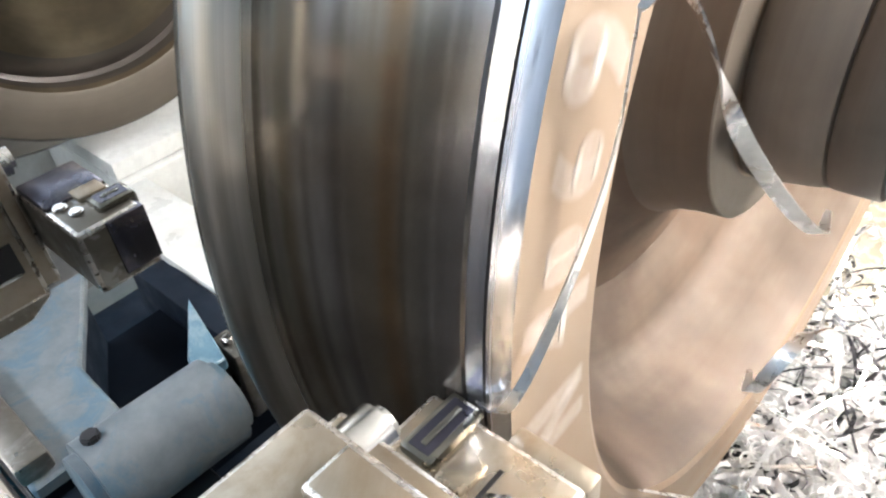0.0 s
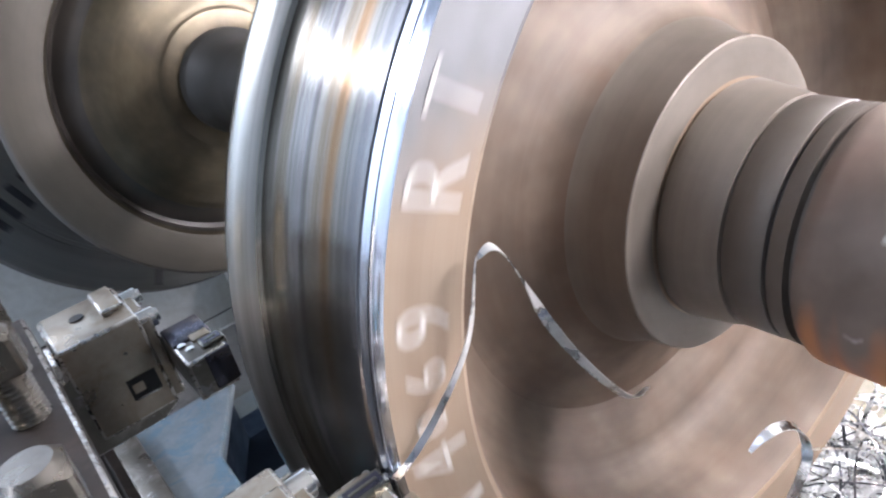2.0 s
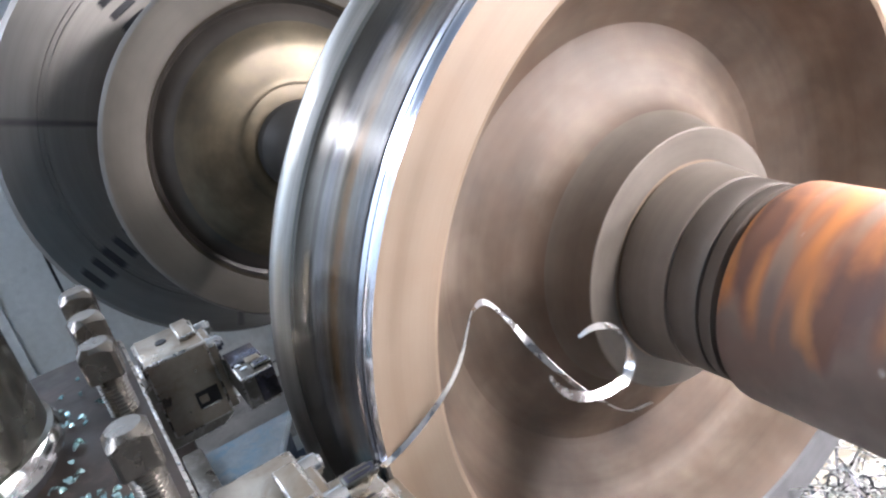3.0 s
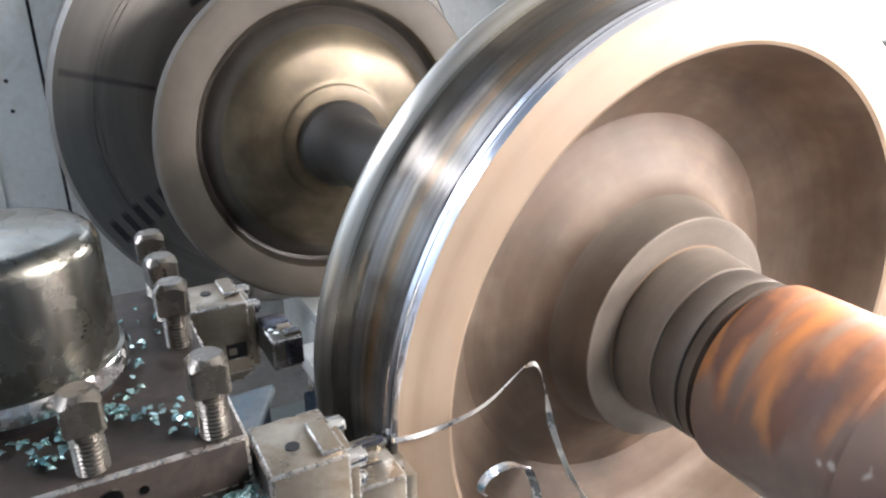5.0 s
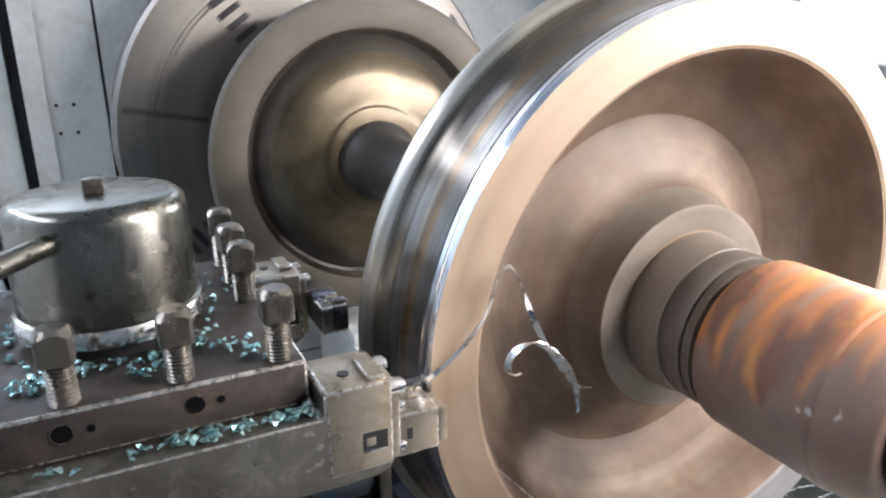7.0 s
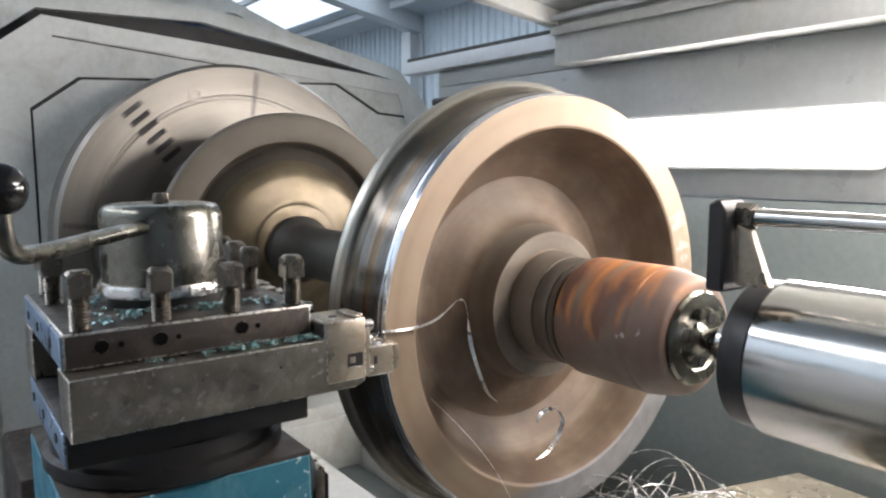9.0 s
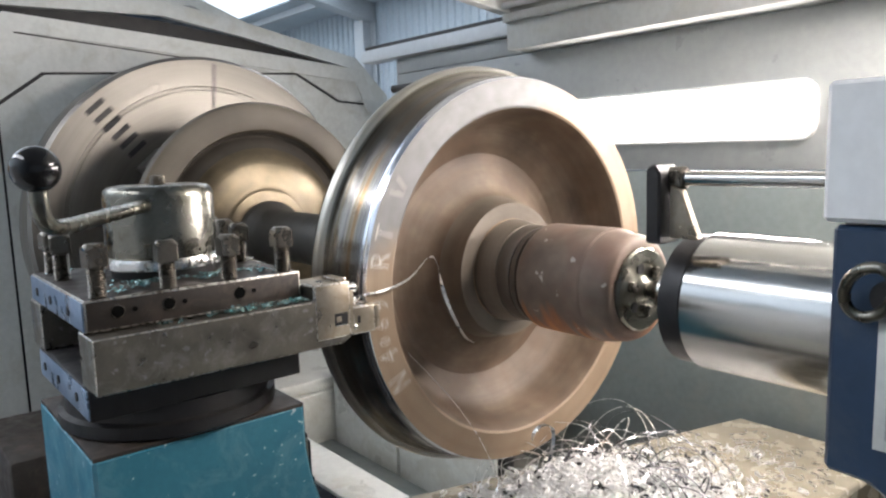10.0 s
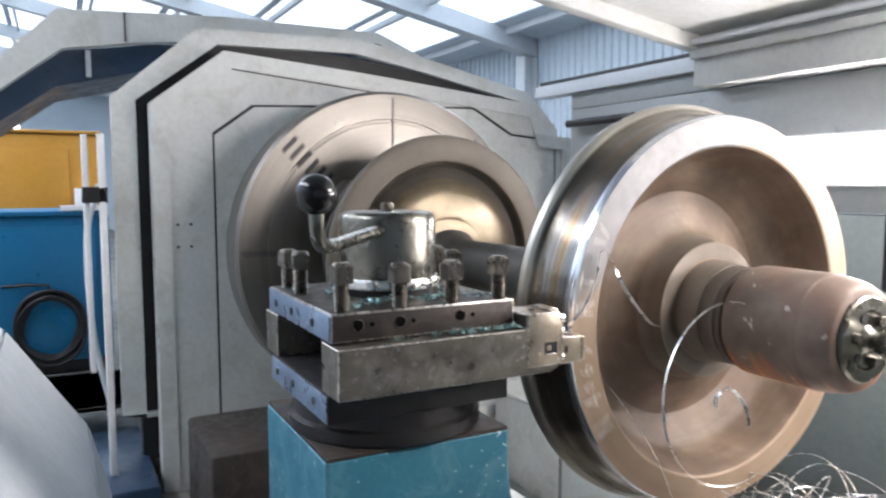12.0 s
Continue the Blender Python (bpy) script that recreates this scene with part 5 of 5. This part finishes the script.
# ---------------------------------------------------------------- far end of the hall
def build_far_things():
    cab = thing("blue_cabinet", (-5.4, -1.9, FLOOR), "large blue sheet-metal machine cabinet on a black plinth", "machine cabinet")
    part("cabinet_body", box(-5.8, -5.0, -3.2, -1.02, FLOOR + 0.10, 0.06, 0.01), M_CABINET, cab)
    part("cabinet_top", box(-5.78, -4.97, -3.2, -1.03, 0.062, 0.10, 0.006), M_CABINET, cab)
    part("cabinet_door", box(-5.0, -4.975, -3.1, -1.12, FLOOR + 0.16, -0.02, 0.006), M_CABINET, cab)
    part("plinth", box(-5.78, -5.02, -3.18, -1.04, FLOOR, FLOOR + 0.098, 0.004), M_DARK, cab)
    part("label_card", box(-4.99, -4.96, -1.35, -1.05, 0.10, 0.14, 0.003), M_WHITE, cab)
    part("coil_hook", tube([(-4.97, -1.75, -0.45), (-4.93, -1.6, -0.44), (-4.92, -1.45, -0.45), (-4.92, -1.45, -0.55)], 0.012), M_DARK, cab)
    coil = thing("cable_coil", (-4.92, -1.47, -0.8), "coil of black cable hanging on the cabinet", "cable coil")
    for k in range(6):
        r, off = 0.185 + 0.012 * k, 0.012 * (k % 3)
        part("loop", tube([(-4.95 + off + 0.02, -1.45 + r * math.cos(a) + 0.01 * math.sin(3 * a + k), -0.77 + 1.15 * r * math.sin(a)) for a in (2 * math.pi * i / 32 for i in range(33))], 0.012, 8), M_DARK, coil)
    om = thing("orange_machine", (-7, -2.5, FLOOR), "large plain orange machine housing behind the blue cabinet", "machine")
    part("housing", box(-7.6, -6.4, -4.4, -1.0, FLOOR + 0.12, 0.76, 0.03), M_ORANGE, om)
    part("top_cap", box(-7.62, -6.38, -4.42, -0.98, 0.762, 0.79, 0.008), M_ORANGE, om)
    part("side_door", box(-6.398, -6.38, -3.0, -1.25, FLOOR + 0.25, 0.62, 0.006), M_ORANGE, om)
    part("control_box", box(-6.398, -6.25, -1.22, -1.04, -0.02, 0.26, 0.01), M_WHITE, om, "pale grey control box")
    part("plinth", box(-7.55, -6.45, -4.35, -1.05, FLOOR, FLOOR + 0.118, 0.004), M_DARK, om)
    solid("hose", tube(curve_points([(-2.6, -1.20, 0.30), (-2.62, -1.26, 0.05), (-2.62, -1.25, -0.4), (-2.6, -1.19, -0.75)], 24), 0.014), M_STEELWORK, (-2.6, -1.2, -0.7), "pale grey hanging hose beside the headstock", "hose")
    win = thing("window_1", (-23.9, -2.8, 1.5), "bright window high in the far hall wall", "window", kind="structure")
    part("pane", box(-23.96, -23.94, -3.6, -2.2, 1.5, 2.6, 0.0), M_SKYPANE, win, "glowing daylight pane")
    part("window_frame", plate_with_hole([(-3.7, 1.4), (-2.1, 1.4), (-2.1, 2.7), (-3.7, 2.7)], [(-3.6, 1.5), (-2.2, 1.5), (-2.2, 2.6), (-3.6, 2.6)], "x", -23.97, -23.9), M_STEELWORK, win)
    rail = thing("door_rail", (-2.35, -1.2, FLOOR), "white upright door rails beside the hood", "door rail")
    part("upright", box(-2.36, -2.32, -1.215, -1.185, FLOOR, 0.52, 0.004), M_WHITE, rail)
    part("upright", box(-2.44, -2.40, -1.275, -1.25, FLOOR + 0.6, 0.52, 0.004), M_WHITE, rail)
    part("rail_clip", box(-2.44, -2.32, -1.28, -1.18, 0.22, 0.29, 0.004), M_DARK, rail)
    con = thing("front_cover", (-0.9, -1.75, FLOOR), "slanted grey sheet-metal front cover of the lathe", "machine cover")
    part("slope", prism([(-2.2, 0.50), (-1.527, -0.097), (-1.341, -0.385), (-1.292, -0.572), (-1.26, FLOOR), (-2.2, FLOOR)], "x", -1.06, 0.25, 0.006), M_COVER, con)
    for (y0, z0), (y1, z1) in (((-2.2, 0.50), (-1.527, -0.097)), ((-1.527, -0.097), (-1.341, -0.385)), ((-1.341, -0.385), (-1.292, -0.572))):
        d = Vector((y1 - y0, z1 - z0)).normalized() * 0.003
        n = Vector((-d.y, d.x)) * 4
        part("edge_lip", prism([(y0 + d.x + n.x * 0.2, z0 + d.y + n.y * 0.2), (y1 - d.x + n.x * 0.2, z1 - d.y + n.y * 0.2), (y1 - d.x + n.x, z1 - d.y + n.y), (y0 + d.x + n.x, z0 + d.y + n.y)], "x", -1.066, 0.256, 0.001), M_STEELWORK, con)
    pit = thing("coolant_trough", (-2.7, -1.25, FLOOR), "low dark coolant trough on the floor", "trough")
    part("sump", box(-1.98, -1.45, -0.93, -0.55, FLOOR + 0.004, -0.68, 0.02), M_POST, pit)
    part("trough_rim", box(-3.0, -2.1, -1.6, -1.03, FLOOR + 0.002, FLOOR + 0.14, 0.01), M_NAVY, pit)


build_far_things()


# ---------------------------------------------------------------- flying swarf
TIP = Vector((-0.012, -0.4655, 0.009))


def riser(reach):
    """A strip that runs out from the tip along +y, bowed towards +z."""
    return curve_points([(0, 0, 0), (0.016, 0.05 * reach, 0.01 * reach), (0.021, 0.3 * reach, -0.07 * reach), (0.025, 0.65 * reach, -0.11 * reach), (0.03, reach, 0)], 48)


def faller():
    """A strip that turns over at its top and falls away along -z, leaning out along x."""
    return curve_points([(0, 0, 0), (0.004, 0.012, 0.006), (0.010, 0.026, -0.012), (0.02, 0.05, -0.06), (0.035, 0.08, -0.105), (0.045, 0.115, -0.14), (0.04, 0.15, -0.15)], 48)


def loop(radius, turns, drift, tail):
    """An open coil about x with a straight tail."""
    out = []
    for i in range(48):
        u = i / 47
        a = 2 * math.pi * turns * u
        r = radius * (1 + 0.35 * u)
        out.append(Vector((drift * u, -r * math.cos(a) - tail * max(0, u - 0.6), r * math.sin(a) - 0.6 * tail * max(0, u - 0.6))))
    return out


def strand(chord, bulge, lean):
    return [Vector((lean * math.sin(math.pi * 0.5 * i / 47), chord * i / 47, bulge * math.sin(math.pi * i / 47))) for i in range(48)]


def hoop(radius):
    """Two thirds of a wide hoop about x, open towards +y."""
    return [Vector((0.04 * i / 47, radius * math.cos(radians(45 + 245 * i / 47)), radius * math.sin(radians(45 + 245 * i / 47)))) for i in range(48)]


def flying_curl(points, width, label, twist=0.0):
    sides = [Matrix.Rotation(0.5 + twist * i / 47, 3, "Y") @ Vector((1, 0.25, 0.5)) for i in range(48)]
    bm = ribbon(points, sides, width)
    ob = new("flying_curl", finish(bm, M_CHIP, Vector((0, 0, 0)), "flying_curl", 60))
    return tagged(ob, label, "swarf curl", "flying swarf curls")


REACH = 0.165
curl_a = flying_curl(riser(REACH), 0.005, "bright ribbon of steel curling off the cutting insert", 2.2)
curl_d = flying_curl(faller(), 0.0075, "bright twisted ribbon of steel falling from its bend", 3.0)
curl_b = flying_curl(loop(0.021, 0.9, 0.04, 0.11), 0.008, "bright twisted curl of steel swarf flying off", 1.2)
curl_c = flying_curl(strand(0.52, 0.045, 0.06), 0.004, "long thin strand of steel swarf hanging to the tray", 1.0)

curl_e = flying_curl(hoop(0.19), 0.005, "wide bright hoop of steel swarf lifting off the heap", 0.6)


def motions():
    spin = [k * 0.2 for k in range(61)]
    walk(wheelset, [(t, pose(0, 0, 0, 56 + SPIN * (t - 5.2), 0, 0)) for t in spin])
    walk(face_plate, [(t, pose(-1.95, 0, 0, 19.8 + SPIN * t, 0, 0)) for t in spin])
    swing = [(0, 71), (0.5, 65), (1, 70), (1.3, 55), (1.6, 49), (2, 56), (2.5, 56), (2.7, 57), (3, 44), (4, 55), (5, 20), (5.3, 42), (5.6, 60), (6, 56), (6.5, 28), (7, 56),
             (7.5, 45), (8.5, 30), (9.5, 8), (10, 22), (10.5, -15), (11, 20), (11.5, 45), (12, 68)]
    walk(curl_a, [(t, pose(*TIP, a, 0, 0)) for t, a in swing])
    walk(curl_d, [(t, pose(*(TIP + Vector((0.03, REACH * math.cos(radians(a)), REACH * math.sin(radians(a))))), 0.35 * (a - 70) + 12 * math.sin(5 * t), 0, 8 * math.sin(3.7 * t))) for t, a in swing])
    fly = [(0, 0.05, -0.30, -0.06, 100), (0.5, 0.06, -0.36, 0.0, 105), (1, 0.08, -0.40, 0.03, 100), (1.25, 0.10, -0.35, 0.03, 40), (1.5, 0.12, -0.30, 0.025, -23),
           (2, 0.12, -0.214, -0.076, -24), (2.5, 0.12, -0.156, -0.138, -29), (3, 0.12, -0.30, 0.10, -56), (4, 0.12, -0.35, 0.08, 10), (5, 0.12, -0.41, 0.03, 60),
           (5.5, 0.12, -0.418, 0.054, 66), (6, 0.12, -0.27, -0.024, -10), (6.5, 0.12, -0.20, -0.116, -21), (6.75, 0.12, -0.30, 0.0, 40), (7, 0.12, -0.406, 0.087, 96),
           (7.5, 0.12, -0.304, -0.016, 33), (8.5, 0.12, -0.20, -0.15, 20), (9.5, 0.12, -0.126, -0.25, 2), (10, 0.12, -0.088, -0.35, 34), (10.5, 0.12, -0.174, -0.359, 91),
           (11, 0.12, 0.02, -0.28, 117), (11.5, 0.12, 0.06, -0.28, 55), (12, 0.12, -0.155, -0.15, 94)]
    walk(curl_b, [(t, pose(x, y, z, a, 0, 0)) for t, x, y, z, a in fly])
    lift = [(0, 0.13, 0.06, -0.51, 74), (5, 0.13, 0.06, -0.51, 74), (11.2, 0.13, 0.06, -0.51, 74), (11.5, 0.14, -0.02, -0.44, 52), (11.8, 0.14, -0.14, -0.24, 16), (12, 0.14, -0.17, -0.13, 0)]
    walk(curl_e, [(t, pose(x, y, z, 0, a, 0)) for t, x, y, z, a in lift])
    walk(curl_c, [(t, pose(0.03, -0.38, -0.12, -64 + 5 * math.sin(3.1 * t), 3 * math.sin(2.3 * t), 6 * math.sin(1.7 * t))) for t in (k * 0.4 for k in range(31))])


motions()
